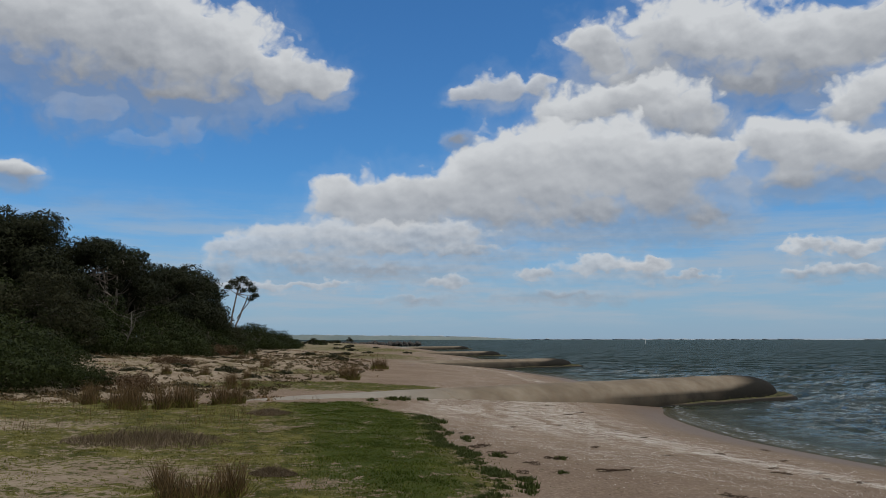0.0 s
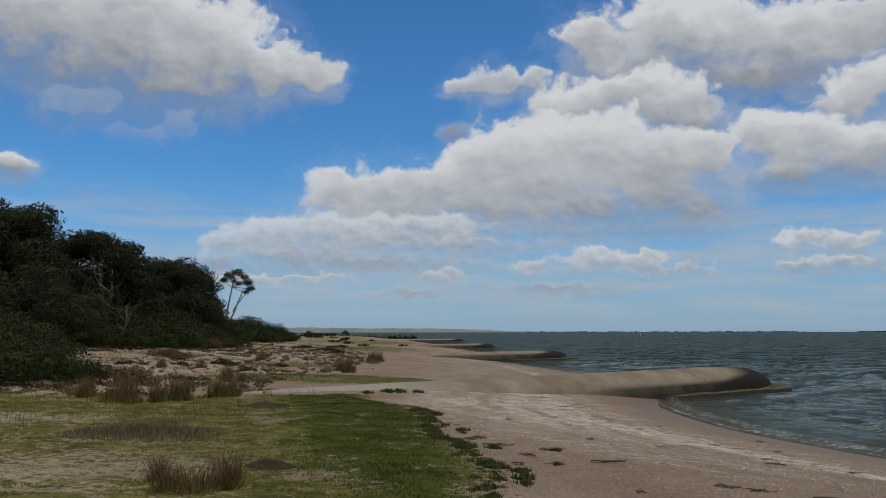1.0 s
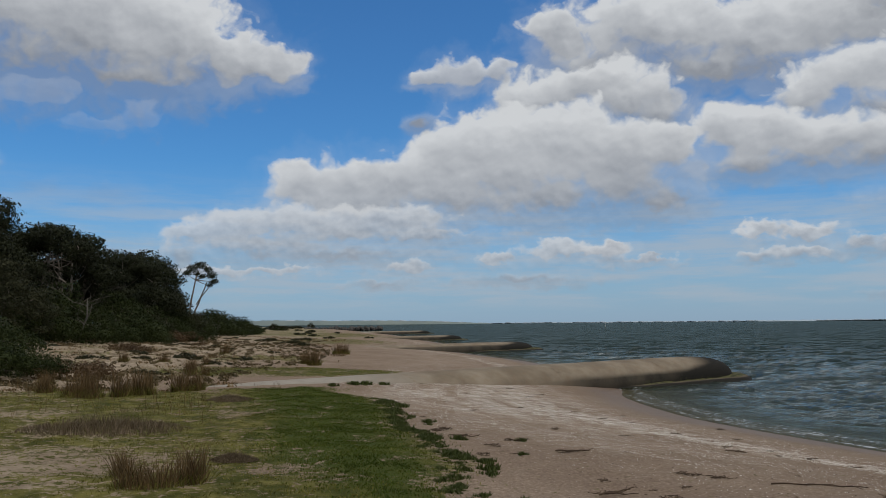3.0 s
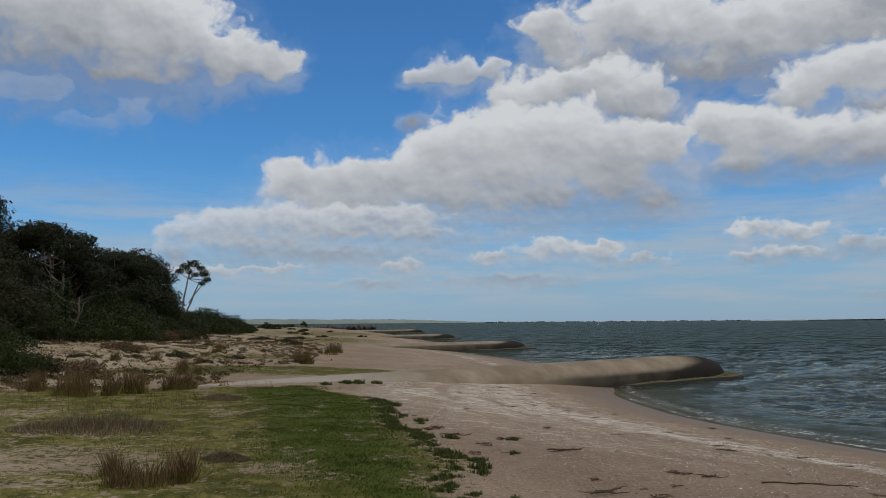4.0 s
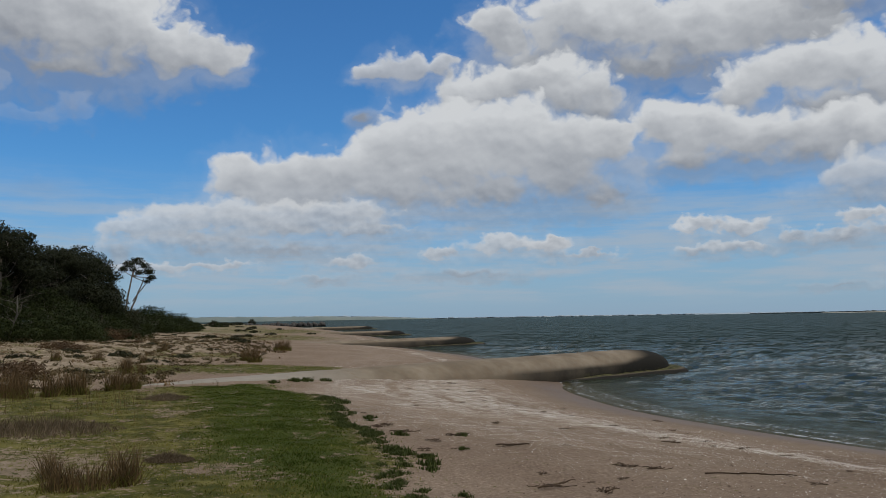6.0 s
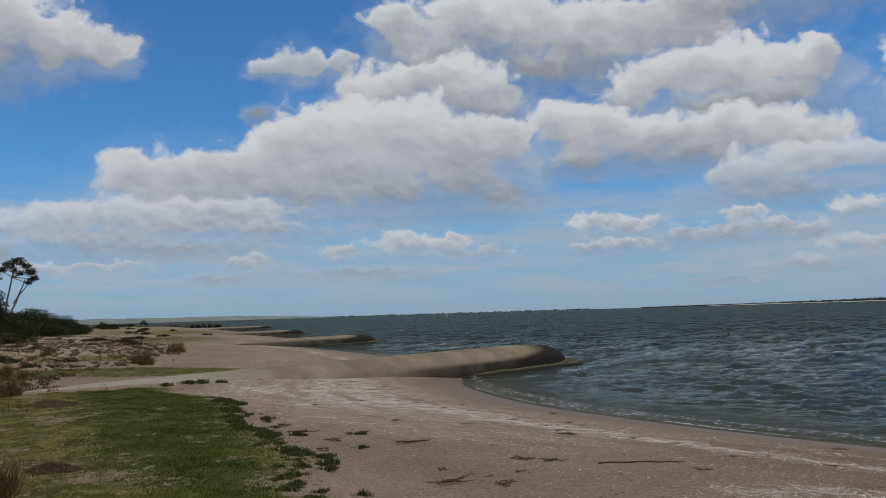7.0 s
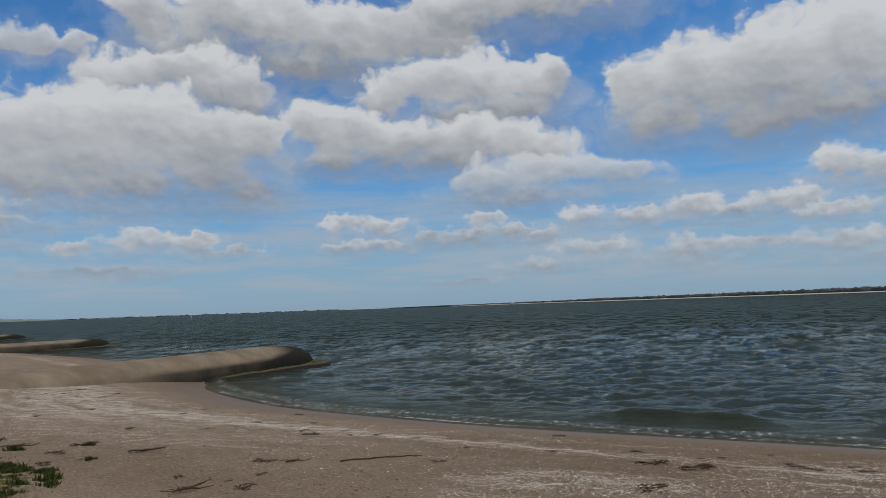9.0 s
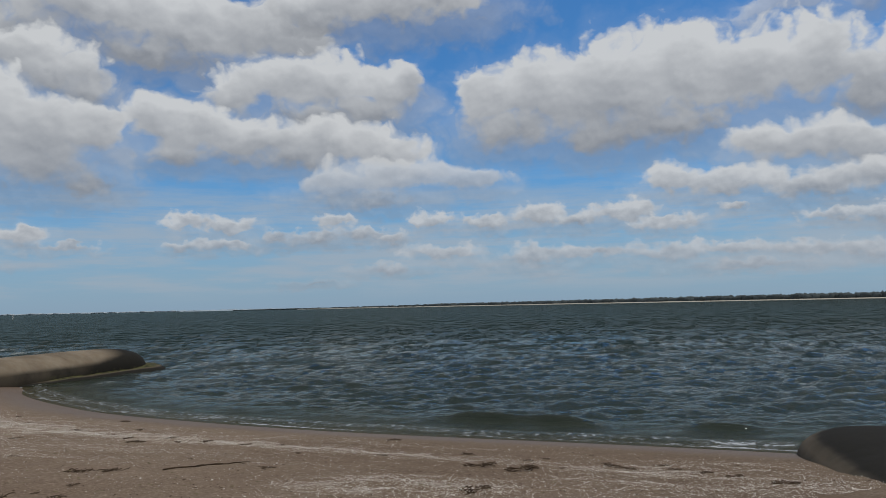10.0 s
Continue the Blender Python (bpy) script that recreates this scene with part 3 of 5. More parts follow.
def grid_faces(rows, cols):
    i = np.arange(rows * cols).reshape(rows, cols)
    return np.stack([i[:-1, :-1], i[:-1, 1:], i[1:, 1:], i[1:, :-1]], -1).reshape(-1, 4)


def stretch(lo, hi, cell, far, ratio):
    """Grid lines: even cells from lo to hi, then wider and wider out to far on both sides."""
    mid = np.arange(lo, hi, cell)
    out, s, p = [], cell, 0.0
    while p < far:
        s *= ratio
        p += s
        out.append(p)
    out = np.array(out)
    return np.concatenate([(lo - out)[::-1], mid, mid[-1] + out])


# ---- where grass, shells and wet sand lie ----
EDGE_Y = [-20, 3, 7.5, 9, 10, 11.6, 14, 17.2, 19, 22, 25]
EDGE_U = [13, 12.4, 11.6, 11.2, 10.8, 10.2, 9.3, 8.3, 8.6, 9.2, 9.0]


def spot(x, y, cx, cy, rx, ry, soft=0.35):
    d = np.sqrt(((x - cx) / rx) ** 2 + ((y - cy) / ry) ** 2)
    return 1 - step(1 - soft, 1 + soft, d)


def turf_cover(x, y):
    """How far the ground is grown over with turf: all of it, and the lush part."""
    u = inland(x, y)
    ragged = 1.1 * fbm(x / 1.3, y / 1.3, 4, 21) + 1.2 * fbm(x / 4, y / 4, 2, 22)
    main = step(-0.5, 0.5, u - np.interp(y, EDGE_Y, EDGE_U) + ragged) * (1 - step(-0.5, 0.5, y - 20.0 - 0.62 * np.clip(x + 5, 0, 8) + 0.8 * ragged))
    main = main * (1 - 0.5 * spot(x + ragged, y + 0.7 * ragged, -5.2, 9.6, 3.2, 1.35, 0.5)) * (1 - 0.6 * spot(x, y + 0.6 * ragged, -7.6, 14.6, 1.6, 0.8, 0.5))
    main = main * (1 - step(15.5, 19, u + 2 * ragged) * step(20.5, 23.0, y))
    beyond = spot(x + 1.5 * ragged, y + 1.5 * ragged, -4.0, 29.0, 4.6, 2.6, 0.3) * step(0.3, 1.2, y - 22.6 - 0.72 * (x + 4))
    strips = spot(x + 2 * ragged, y + 3 * ragged, -6.5, 38.0, 3.0, 2.6) + spot(x + 2 * ragged, y + 5 * ragged, -7, 82, 6, 12) + spot(x + 2 * ragged, y + 6 * ragged, -14, 130, 12, 30)
    wild = step(14, 20, u) * step(0.12, 0.3, fbm(x / 3.0, y / 3.0, 4, 33) + 0.08) * 0.6 * step(20, 24, y)
    behind = 1 - step(2, 6, y)
    far_land = step(34, 44, u)
    lush = step(-0.5, 0.6, 0.8 + 0.07 * (y - 9) - np.abs(x + 0.35 + 0.17 * (y - 9) + 0.9 * ragged)) * step(6, 8, y) * (1 - step(20.5, 23.5, y + ragged))
    scrub = step(105, 140, y + 10 * ragged) * step(11, 16, u + 2 * ragged)
    cover = np.clip(np.maximum.reduce([main, beyond, strips * 0.8, wild, far_land, 0.6 * scrub]), 0, 1)
    cover = cover * (1 - 0.16 * (1 - np.clip(lush, 0, 1)))
    cover = cover * np.clip(0.9 + 1.9 * fbm(x / 0.5, y / 0.5, 3, 25), 0.2, 1)
    return cover, np.clip(np.maximum(lush * main, 0.45 * beyond), 0, 1) * (1 - 0.5 * behind)


def shell_cover(x, y):
    """Drifts of shell grit along the wrack lines."""
    u = inland(x, y)
    wander = 1.2 * fbm(x / 3, y / 3, 3, 41)
    streak = 0.5 + 1.6 * fbm(u / 0.5, y / 2.2, 4, 43)
    line = 1.5 * np.exp(-((u - 4.0 + 0.6 * wander - 0.13 * np.maximum(13 - y, 0)) / 0.4) ** 2) * (0.2 + 0.8 * step(7, 12, y))
    upper = 2.1 * np.exp(-((u - 5.2 + wander) / 1.6) ** 2) * spot(x, y, 2.4, 22.5, 4.5, 5)
    lower = 1.0 * spot(x, y, 5.0, 6.2, 1.2, 1.2) + 0.5 * spot(x, y, 8.6, 5.0, 2.2, 1.3)
    dust = 0.4 * (0.25 + 0.8 * step(7, 13, y)) * step(1.5, 3, u) * (1 - step(7, 10.5, u))
    band = np.clip(line * (0.45 + streak), 0, 1.3) + upper * streak + lower * streak
    return np.clip(band + dust * streak, 0, 1) * (1 - step(60, 140, np.hypot(x, y)))


# ---- ground: one sheet from the dunes to the sea bed ----
gx, gy = stretch(-17, 13, 0.13, 4800, 1.08), stretch(4, 48, 0.17, 4800, 1.065)
X, Y = np.meshgrid(gx, gy)
U = inland(X, Y)
Z = land(X, Y)
cover, lush = turf_cover(X, Y)
near = 1 - step(40, 90, np.hypot(X, Y))
dry_sand = step(1.5, 3.5, U) * near
Z = Z + dry_sand * (0.05 * fbm(X / 0.9, Y / 0.9, 3, 51) + 0.07 * fbm(X / 0.3, Y / 0.3, 3, 52) * (1 - 0.6 * cover)) + (0.05 + 0.09 * fbm(X / 0.32, Y / 0.32, 3, 57)) * cover * near
hummock = step(12.5, 16, U) * (1 - cover) * near * (0.25 + 0.75 * step(18, 24, Y))
Z = Z + hummock * 0.6 * np.maximum(0, fbm(X / 0.7, Y / 0.7, 3, 54) - 0.02)
# The sand gets darker and browner towards low y and high x.
marks = {"turf": cover, "lush": lush, "shells": shell_cover(X, Y), "wet": 1 - step(0.7, 2.3, U + 0.5 * fbm(X / 2, Y / 2, 3, 61)), "dark_sand": (1 - step(7, 17, Y)) * (0.3 + 0.5 * step(3, 9, X)) * (1 - step(9, 11, U)), "dune": step(13, 17, U)}
sheet = mesh_of("ground", np.stack([X, Y, Z], -1).reshape(-1, 3), grid_faces(*X.shape), True, {k: v.ravel() for k, v in marks.items()})
tagged(part("ground", sheet, GROUND), "sandy beach and low dune with turf, shell grit and wet water's edge", "beach", kind="structure")

# ---- groyne tubes: where they lie ----
TUBE_WAY = Vector((0.803, 0.596, 0))
TUBE_SIDE = Vector((0.596, -0.803, 0))
TUBE_TIPS = [(13.9, 36.1), (11.5, 76.0), (8.3, 123.0), (6.2, 206.0), (14.4, 5.95)]
TUBE_LONG = 24.0


def near_tubes(x, y):
    """Distance to the nearest tube's middle line, and how far seaward of its landward end."""
    best = np.full(np.shape(x), 1e6)
    for tx, ty in TUBE_TIPS:
        a, b = x - tx, y - ty
        s = a * TUBE_WAY.x + b * TUBE_WAY.y
        n = a * TUBE_SIDE.x + b * TUBE_SIDE.y
        best = np.minimum(best, np.hypot(n, s - np.clip(s, -TUBE_LONG, 0)))
    return best


# ---- sea ----
angle = np.radians(np.concatenate([np.arange(-180, -22, 3.0), np.arange(-22, 72, 0.17), np.arange(74, 180.1, 3.0)]))
reach = [4.0]
while reach[-1] < 4880:
    q = reach[-1]
    reach.append(q + min(max(0.075, q * q * 0.00019), 0.0095 * q) if q > 7.5 else q + 0.3)
reach = np.array(reach)
A, R = np.meshgrid(angle, reach)
SX, SY = R * np.sin(A), R * np.cos(A)
SU = inland(SX, SY)
cell = np.gradient(reach)[:, None] * np.ones_like(SX)
wave, drift_x, drift_y = np.zeros_like(SX), np.zeros_like(SX), np.zeros_like(SX)
rng = np.random.default_rng(7)
swerve = 1.6 * fbm(SX / 2.5, SY / 2.5, 3, 72), 1.6 * fbm(SX / 2.5, SY / 2.5, 3, 73)
for k in range(84):
    # steep short-crested chop below 4 m, plain ripples and swell besides
    chop = k < 44
    length = 0.42 * 1.04 ** k if chop else 0.2 * 1.075 ** (k - 44)
    heading = radians(40) + rng.normal(0, 0.55 if chop else 0.8)
    amp = (0.0082 if chop else 0.0042) * length ** 0.65 * (1 - 0.5 * step(1.8, 4, length)) * rng.uniform(0.6, 1.4)
    turn = 2 * math.pi / length
    keep = amp * step(1.7, 2.8, length / cell)
    bend = swerve[k % 2] * min(0.35 * length, 0.6)
    arg = turn * (math.sin(heading) * SX + math.cos(heading) * SY + bend) + rng.uniform(0, 6.28)
    wave += keep * (0.9 - 2.1 * np.abs(np.sin(arg / 2)) ** 1.25 if chop else np.sin(arg))
    if not chop:
        drift_x += keep * 0.9 * np.cos(arg) * math.sin(heading)
        drift_y += keep * 0.9 * np.cos(arg) * math.cos(heading)
gust = 0.7 + 0.9 * np.clip(fbm(SX / 7, SY / 7, 3, 71) + 0.4, 0, 1)
wave, drift_x, drift_y = wave * gust, drift_x * gust, drift_y * gust
calm = step(-0.3, 5.0, -SU)
lee = 0.55 + 0.45 * step(0, 10, -SU)
wave *= calm * lee
crest = 0.17 * np.exp(-((SU + 2.35 + 0.5 * fbm(SY / 2, SX / 5, 2, 86)) / np.where(SU > -2.35, 0.2, 0.4)) ** 2) * np.maximum(spot(SX, SY, 12.7, 11.9, 1.6, 1.6, 0.4), 0.8 * spot(SX, SY, 15.0, 8.6, 0.9, 0.9, 0.5))
crest += 0.05 * np.exp(-((SU + 2.2 + 1.0 * fbm(SY / 6, SX / 14, 2, 81)) / 0.3) ** 2) * step(-0.12, 0.16, fbm(SY / 9.0, SX / 30, 2, 83)) * (R < 60)
crest += 0.03 * np.exp(-((SU + 0.75 + 0.5 * fbm(SY / 3, SX / 9, 2, 85)) / 0.2) ** 2) * (R < 60)
SZ = SEA + wave + crest
gap = near_tubes(SX, SY)
foam = 0.53 * np.exp(-((SU + 0.1 + 0.9 * fbm(SX / 1.5, SY / 1.5, 3, 91)) / 0.5) ** 2) * (0.55 + 0.9 * np.clip(fbm(SX / 2.5, SY / 2.5, 3, 92) + 0.4, 0, 1))
foam = np.maximum(foam, 0.52 * np.exp(-((SU + 0.55 + 0.5 * fbm(SX / 2.2, SY / 2.2, 3, 97)) / 0.6) ** 2) * (R < 60))
foam = np.maximum(foam, 0.78 * np.exp(-((SU - 0.02 + 0.35 * fbm(SX / 1.1, SY / 1.1, 3, 93)) / 0.11) ** 2) * (0.6 + 0.8 * np.clip(fbm(SX / 1.8, SY / 1.8, 2, 94) + 0.3, 0, 1)) * (R < 70))
foam = np.maximum(foam, 0.66 * spot(SX, SY, 13.15, 7.15, 0.95, 0.9, 0.5) * np.exp(-((SU + 0.45 + 0.5 * fbm(SX / 0.6, SY / 0.6, 3, 96)) / 0.28) ** 2))
foam = np.maximum(foam, 0.4 * step(0.07, 0.12, crest) * step(-2.0, -0.4, SU) * (R < 60))
foam = np.maximum(foam, 0.42 * (1 - step(0.3, 1.6, gap - 1.5)) * step(0.5, 3, -SU) * step(18, 26, R))
high = wave / (0.03 + np.abs(wave).mean(axis=1, keepdims=True) * 2.2)
foam = np.maximum(foam, 0.6 * step(1.75, 2.3, high) * step(0.08, 0.3, fbm(SX / 14, SY / 14, 2, 95)) * step(35, 80, R))
depth = np.maximum(SEA - land(SX, SY), 0)
keep_row = SU < 3.0
faces = grid_faces(*SX.shape)
flags = keep_row.ravel()[faces].any(axis=1)
points = np.stack([SX + drift_x * calm, SY + drift_y * calm, SZ], -1).reshape(-1, 3)
used = np.zeros(len(points), bool)
used[faces[flags].ravel()] = True
renum = np.cumsum(used) - 1
sea = mesh_of("sea", points[used], renum[faces[flags]], True, {"shallow": np.exp(-depth / 0.16).ravel()[used], "foam": foam.ravel()[used], "sheen_fade": step(10, 90, R).ravel()[used]})
tagged(part("sea", sea, WATER), "dark choppy grey-green bay water with small wind waves", "water", kind="structure")


# ---- groyne tubes ----
def loft(centres, sides, widths, tops, deeps, count=28):
    """Rings across a line: a cloth bag slumped under its own weight."""
    th = np.linspace(0, 2 * math.pi, count, endpoint=False)
    ct, st = np.cos(th), np.sin(th)
    ca, sa = np.sign(ct) * np.abs(ct) ** 0.85, np.sign(st) * np.abs(st) ** 0.9
    verts = []
    for c, w, top, deep in zip(centres, widths, tops, deeps):
        mid, half = (top + deep) / 2, (top - deep) / 2
        verts.append(np.stack([c[0] + sides.x * w * ca, c[1] + sides.y * w * ca, mid + half * sa], -1))
    v = np.concatenate(verts)
    i = np.arange(len(v)).reshape(-1, count)
    j = np.roll(i, -1, axis=1)
    return v, np.stack([i[:-1], j[:-1], j[1:], i[1:]], -1).reshape(-1, 4)


def geotextile_tube(tip, label, seed, drop=0.0, black=4.3, apron=True):
    """A long sand-filled cloth bag, with or without a bared apron at its foot."""
    tx, ty = tip
    ob = thing("geotextile_tube", tx - TUBE_LONG * TUBE_WAY.x, ty - TUBE_LONG * TUBE_WAY.y, 0, label, "groyne", "sand-filled groyne tubes")
    s = np.concatenate([np.linspace(0, TUBE_LONG - 2.6, 90), TUBE_LONG - 2.6 * (1 - np.sin(np.linspace(0.02, 1, 34) * math.pi / 2)) - 0.0])
    end = np.clip((s - (TUBE_LONG - 2.6)) / 2.6, 0, 1)
    round_off = np.sqrt(np.maximum(1 - end ** 2.6, 0.0009))
    tops = np.interp(s, [0, 2.5, 6, 10, 13, 16, 19, 24], [0.08, 0.13, 0.15, 0.18, 0.18, 0.18, 0.19, 0.17]) - drop + 0.03 * fbm(s / 1.8, s * 0 + seed, 3, seed)
    sag = 0.035 * np.exp(-((s - 12.6) / 0.18) ** 2) + 0.02 * np.exp(-((s - 6.4) / 0.15) ** 2) + 0.02 * np.exp(-((s - 18.2) / 0.15) ** 2)
    deep = -1.3
    tops = deep + (tops - sag - deep) * (0.42 + 0.58 * round_off)
    widths = (1.2 + 0.06 * fbm(s / 2.5, s * 0 + 3, 2, seed + 3) - 0.6 * sag) * (0.12 + 0.88 * round_off)
    centres = np.stack([s * TUBE_WAY.x, s * TUBE_WAY.y], -1)
    v, f = loft(centres, TUBE_SIDE, widths, tops, np.full_like(s, deep))
    along = np.repeat(s, 28)
    v[:, 2] += 0.02 * fbm(along / 0.5, v[:, 2] / 0.3, 3, seed + 9) + 0.02 * fbm(along / 1.6 + v[:, 2] * 1.5, v[:, 2] / 0.8, 2, seed + 5)
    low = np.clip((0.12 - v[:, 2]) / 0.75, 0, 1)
    # Grime blackens the seaward end; the sides also darken towards the bottom.
    grime_and_dark = 0.45 * step(TUBE_LONG - 6.5, TUBE_LONG - 3.0, along) * (0.1 + low) + 1.05 * step(TUBE_LONG - black, TUBE_LONG - black + 3.2, along) + 0.68 * step(9.5, 14.5, along) * step(0.32, 0.6, low + 0.12 * fbm(along / 1.5, v[:, 2] / 0.5, 3, seed + 7))
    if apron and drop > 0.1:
        grime_and_dark = np.maximum(grime_and_dark, 0.7 * step(3, 9, along) * step(0.3, 0.55, low))
    if not apron:
        grime_and_dark = grime_and_dark * (1 - 0.75 * step(0.35, 0.8, low))
    algae = 0.42 * apron * step(13, 17, along) * (1 - step(SEA + 0.2, SEA + 0.36, v[:, 2]))
    bleached = 1 - step(3.5, 7.5, along + 1.5 * fbm(along / 2, v[:, 2] / 0.5, 2, seed + 30))
    me = mesh_of("body", v, f, True, {"bleached": bleached, "grime_and_dark": np.clip(grime_and_dark, 0, 1.2), "algae": algae})
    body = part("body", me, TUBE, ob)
    if not apron:
        return ob
    # a flatter scour apron lies round the seaward foot
    q = np.linspace(12.5, TUBE_LONG + 1.1, 60)
    tail = np.clip((q - (TUBE_LONG - 0.7)) / 1.8, 0, 1)
    blunt = np.sqrt(np.maximum(1 - tail ** 2.5, 0.001))
    w = (1.5 + 0.1 * fbm(q / 1.2, q * 0 + 6, 3, seed + 12)) * (0.1 + 0.9 * blunt) * (0.7 + 0.3 * step(12.5, 15, q))
    top = SEA + 0.25 * (0.15 + 0.85 * step(13, 18, q)) * (1 - 0.5 * tail) + 0.05 * fbm(q / 0.9, q * 0 + 2, 3, seed + 15)
    v, f = loft(np.stack([q * TUBE_WAY.x, q * TUBE_WAY.y], -1), TUBE_SIDE, w, top, np.full_like(q, -1.4))
    wob = fbm(v[:, 0] / 0.3, v[:, 1] / 0.3, 3, seed + 20)
    v[:, 2] += 0.045 * wob
    me = mesh_of("scour_apron", v, f, True, {"grime_and_dark": 0.2 + 0.9 * (1 - step(SEA, SEA + 0.1, v[:, 2])), "algae": np.full(len(v), 0.85) + 0.3 * wob - 0.9 * (1 - step(SEA, SEA + 0.1, v[:, 2]))})
    part("scour_apron", me, TUBE, ob, "algae-covered scour apron")
    # sewn seams across the cloth
    for at in (6.4, 12.6, 18.2):
        k = int(np.argmin(np.abs(s - at)))
        th = np.linspace(0.75, math.pi - 0.75, 22)
        half, mid = (tops[k] - deep) / 2, (tops[k] + deep) / 2
        ring = []
        for d, lift in ((-0.06, -0.004), (-0.03, 0.007), (0.03, 0.007), (0.06, -0.004)):
            c, sn = np.cos(th), np.sin(th)
            wd = widths[k] + lift
            ring.append(np.stack([(at + d) * TUBE_WAY.x + TUBE_SIDE.x * wd * np.sign(c) * np.abs(c) ** 0.85, (at + d) * TUBE_WAY.y + TUBE_SIDE.y * wd * np.sign(c) * np.abs(c) ** 0.85, mid + (half + lift) * np.abs(sn) ** 0.9], -1))
        me = mesh_of("seam", np.concatenate(ring), grid_faces(4, 22), True, {"grime_and_dark": np.full(88, 0.1 if at < 15 else 0.4), "algae": np.zeros(88)})
        part("seam", me, TUBE, body)
    return ob


for n, tip in enumerate(TUBE_TIPS):
    geotextile_tube(tip, ["sand-filled grey-tan geotextile groyne tube with blackened seaward end", "half-buried geotextile groyne tube running into the bay", "low dark geotextile groyne tube farther along the beach", "distant geotextile groyne tube at the water's edge", "blackened rounded end of a sand-filled geotextile tube"][n], 100 + 17 * n, (0.0, 0.2, 0.2, 0.18, 0.42)[n], 8.0 if n == 4 else 4.3, n < 4)


# ---- the far shores ----
def far_point(heading, distance):
    a = radians(heading)
    return distance * math.sin(a), distance * math.cos(a)


def coast(name, headings, distances, rises, depth, mat, label, seed, lift=0.0, rough=0.25):
    """A low shore far over the water: a ridge with an uneven top and a back slope."""
    n = 260
    h = np.linspace(headings[0], headings[-1], n)
    d, rise = np.interp(h, headings, distances), np.interp(h, headings, rises)
    top = lift + rise * (1 - rough + 2 * rough * (fbm(h * 2.2, h * 0, 5, seed) + 0.5))
    rows = []
    for back, tall in ((0, 0.0), (0.04, 0.75), (0.3, 1.0), (1.0, 0.0)):
        r = d + back * depth
        z = np.where(tall > 0, lift + (top - lift) * tall, SEA - 0.4)
        rows.append(np.stack([r * np.sin(np.radians(h)), r * np.cos(np.radians(h)), z], -1))
    me = mesh_of(name, np.concatenate(rows), grid_faces(4, n), False)
    return tagged(part(name, me, mat), label, "shore", kind="structure")


coast("backdrop_west_shore", [-20, -10, -6, 0, 4, 6], [3600, 3600, 3700, 3900, 4200, 4300], [24, 22, 20, 18, 9, 1], 300, FAR_FIELD, "low pale green pasture shore across the bay, haze in its colour", 3, SEA, 0.2)
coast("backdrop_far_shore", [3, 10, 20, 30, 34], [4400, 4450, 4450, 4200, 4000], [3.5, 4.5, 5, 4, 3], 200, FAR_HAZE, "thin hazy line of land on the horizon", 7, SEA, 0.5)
coast("backdrop_east_sand", [31, 34, 40, 52, 64, 90], [2600, 2380, 1900, 1400, 1150, 900], [0.6, 1.6, 1.6, 1.3, 1.1, 1.1], 60, FAR_SAND, "pale strip of sand below a far wooded shore", 9, SEA, 0.1)


def blob_mesh(name, spots, mat, label, category, seed):
    """Many small lumpy crowns joined to one far wood."""
    bm = bmesh.new()
    bmesh.ops.create_icosphere(bm, subdivisions=1, radius=1.0)
    base = np.array([v.co[:] for v in bm.verts])
    tris = np.array([[v.index for v in f.verts] for f in bm.faces])
    bm.free()
    r = np.random.default_rng(seed)
    verts, faces = [], []
    for k, (x, y, z, w, h) in enumerate(spots):
        v = base * (1 + r.uniform(-0.25, 0.3, (len(base), 1)))
        verts.append(v * (w, w, h) + (x, y, z))
        faces.append(tris + k * len(base))
    me = mesh_of(name, np.concatenate(verts), np.concatenate(faces), False)
    return tagged(part(name, me, mat), label, category, kind="stuff")


rng = np.random.default_rng(3)
spots = []
for h in np.concatenate([rng.uniform(27, 75, 900), rng.uniform(40, 75, 900)]):
    d = np.interp(h, [24, 30, 40, 52, 64, 90], [3400, 2700, 1900, 1400, 1150, 900]) + rng.uniform(25, 90)
    tall = np.interp(h, [26, 34, 42, 48, 58, 70], [2.0, 4.0, 6.0, 6.0, 6.5, 6.5]) * rng.uniform(0.7, 1.15)
    x, y = far_point(h, d)
    spots.append((x, y, SEA + tall * 0.5, rng.uniform(3.5, 8) * d / 1400, tall * 0.62))
blob_mesh("far_wood", spots, FAR_WOOD, "dark strip of woodland along the far shore", "woodland", 4)
spots = []
for h in rng.uniform(4, 32, 220):
    x, y = far_point(h, 4380)
    tall = rng.uniform(2, 7)
    spots.append((x, y, SEA + tall * 0.4, rng.uniform(8, 30), tall * 0.7))
for h in rng.uniform(-20, 4, 60):
    x, y = far_point(h, np.interp(h, [-20, 4], [3700, 4250]))
    spots.append((x, y, np.interp(h, [-6, 0, 4], [18, 16.5, 7]), rng.uniform(15, 45), rng.uniform(3, 6)))
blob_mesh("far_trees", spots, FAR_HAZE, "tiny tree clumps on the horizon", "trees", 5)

bx, by = far_point(13.65, 480)
beacon = thing("channel_marker", bx, by, SEA - 1, "thin pale channel marker post standing in the bay", "marker")


def post_mesh(name, levels, sides=10):
    """A round post: heights and radii."""
    t = np.linspace(0, 2 * math.pi, sides, endpoint=False)
    rows = [np.stack([r * np.cos(t), r * np.sin(t), np.full(sides, z)], -1) for z, r in levels]
    i = np.arange(len(levels) * sides).reshape(-1, sides)
    j = np.roll(i, -1, axis=1)
    return mesh_of(name, np.concatenate(rows), np.stack([i[:-1], j[:-1], j[1:], i[1:]], -1).reshape(-1, 4), True)


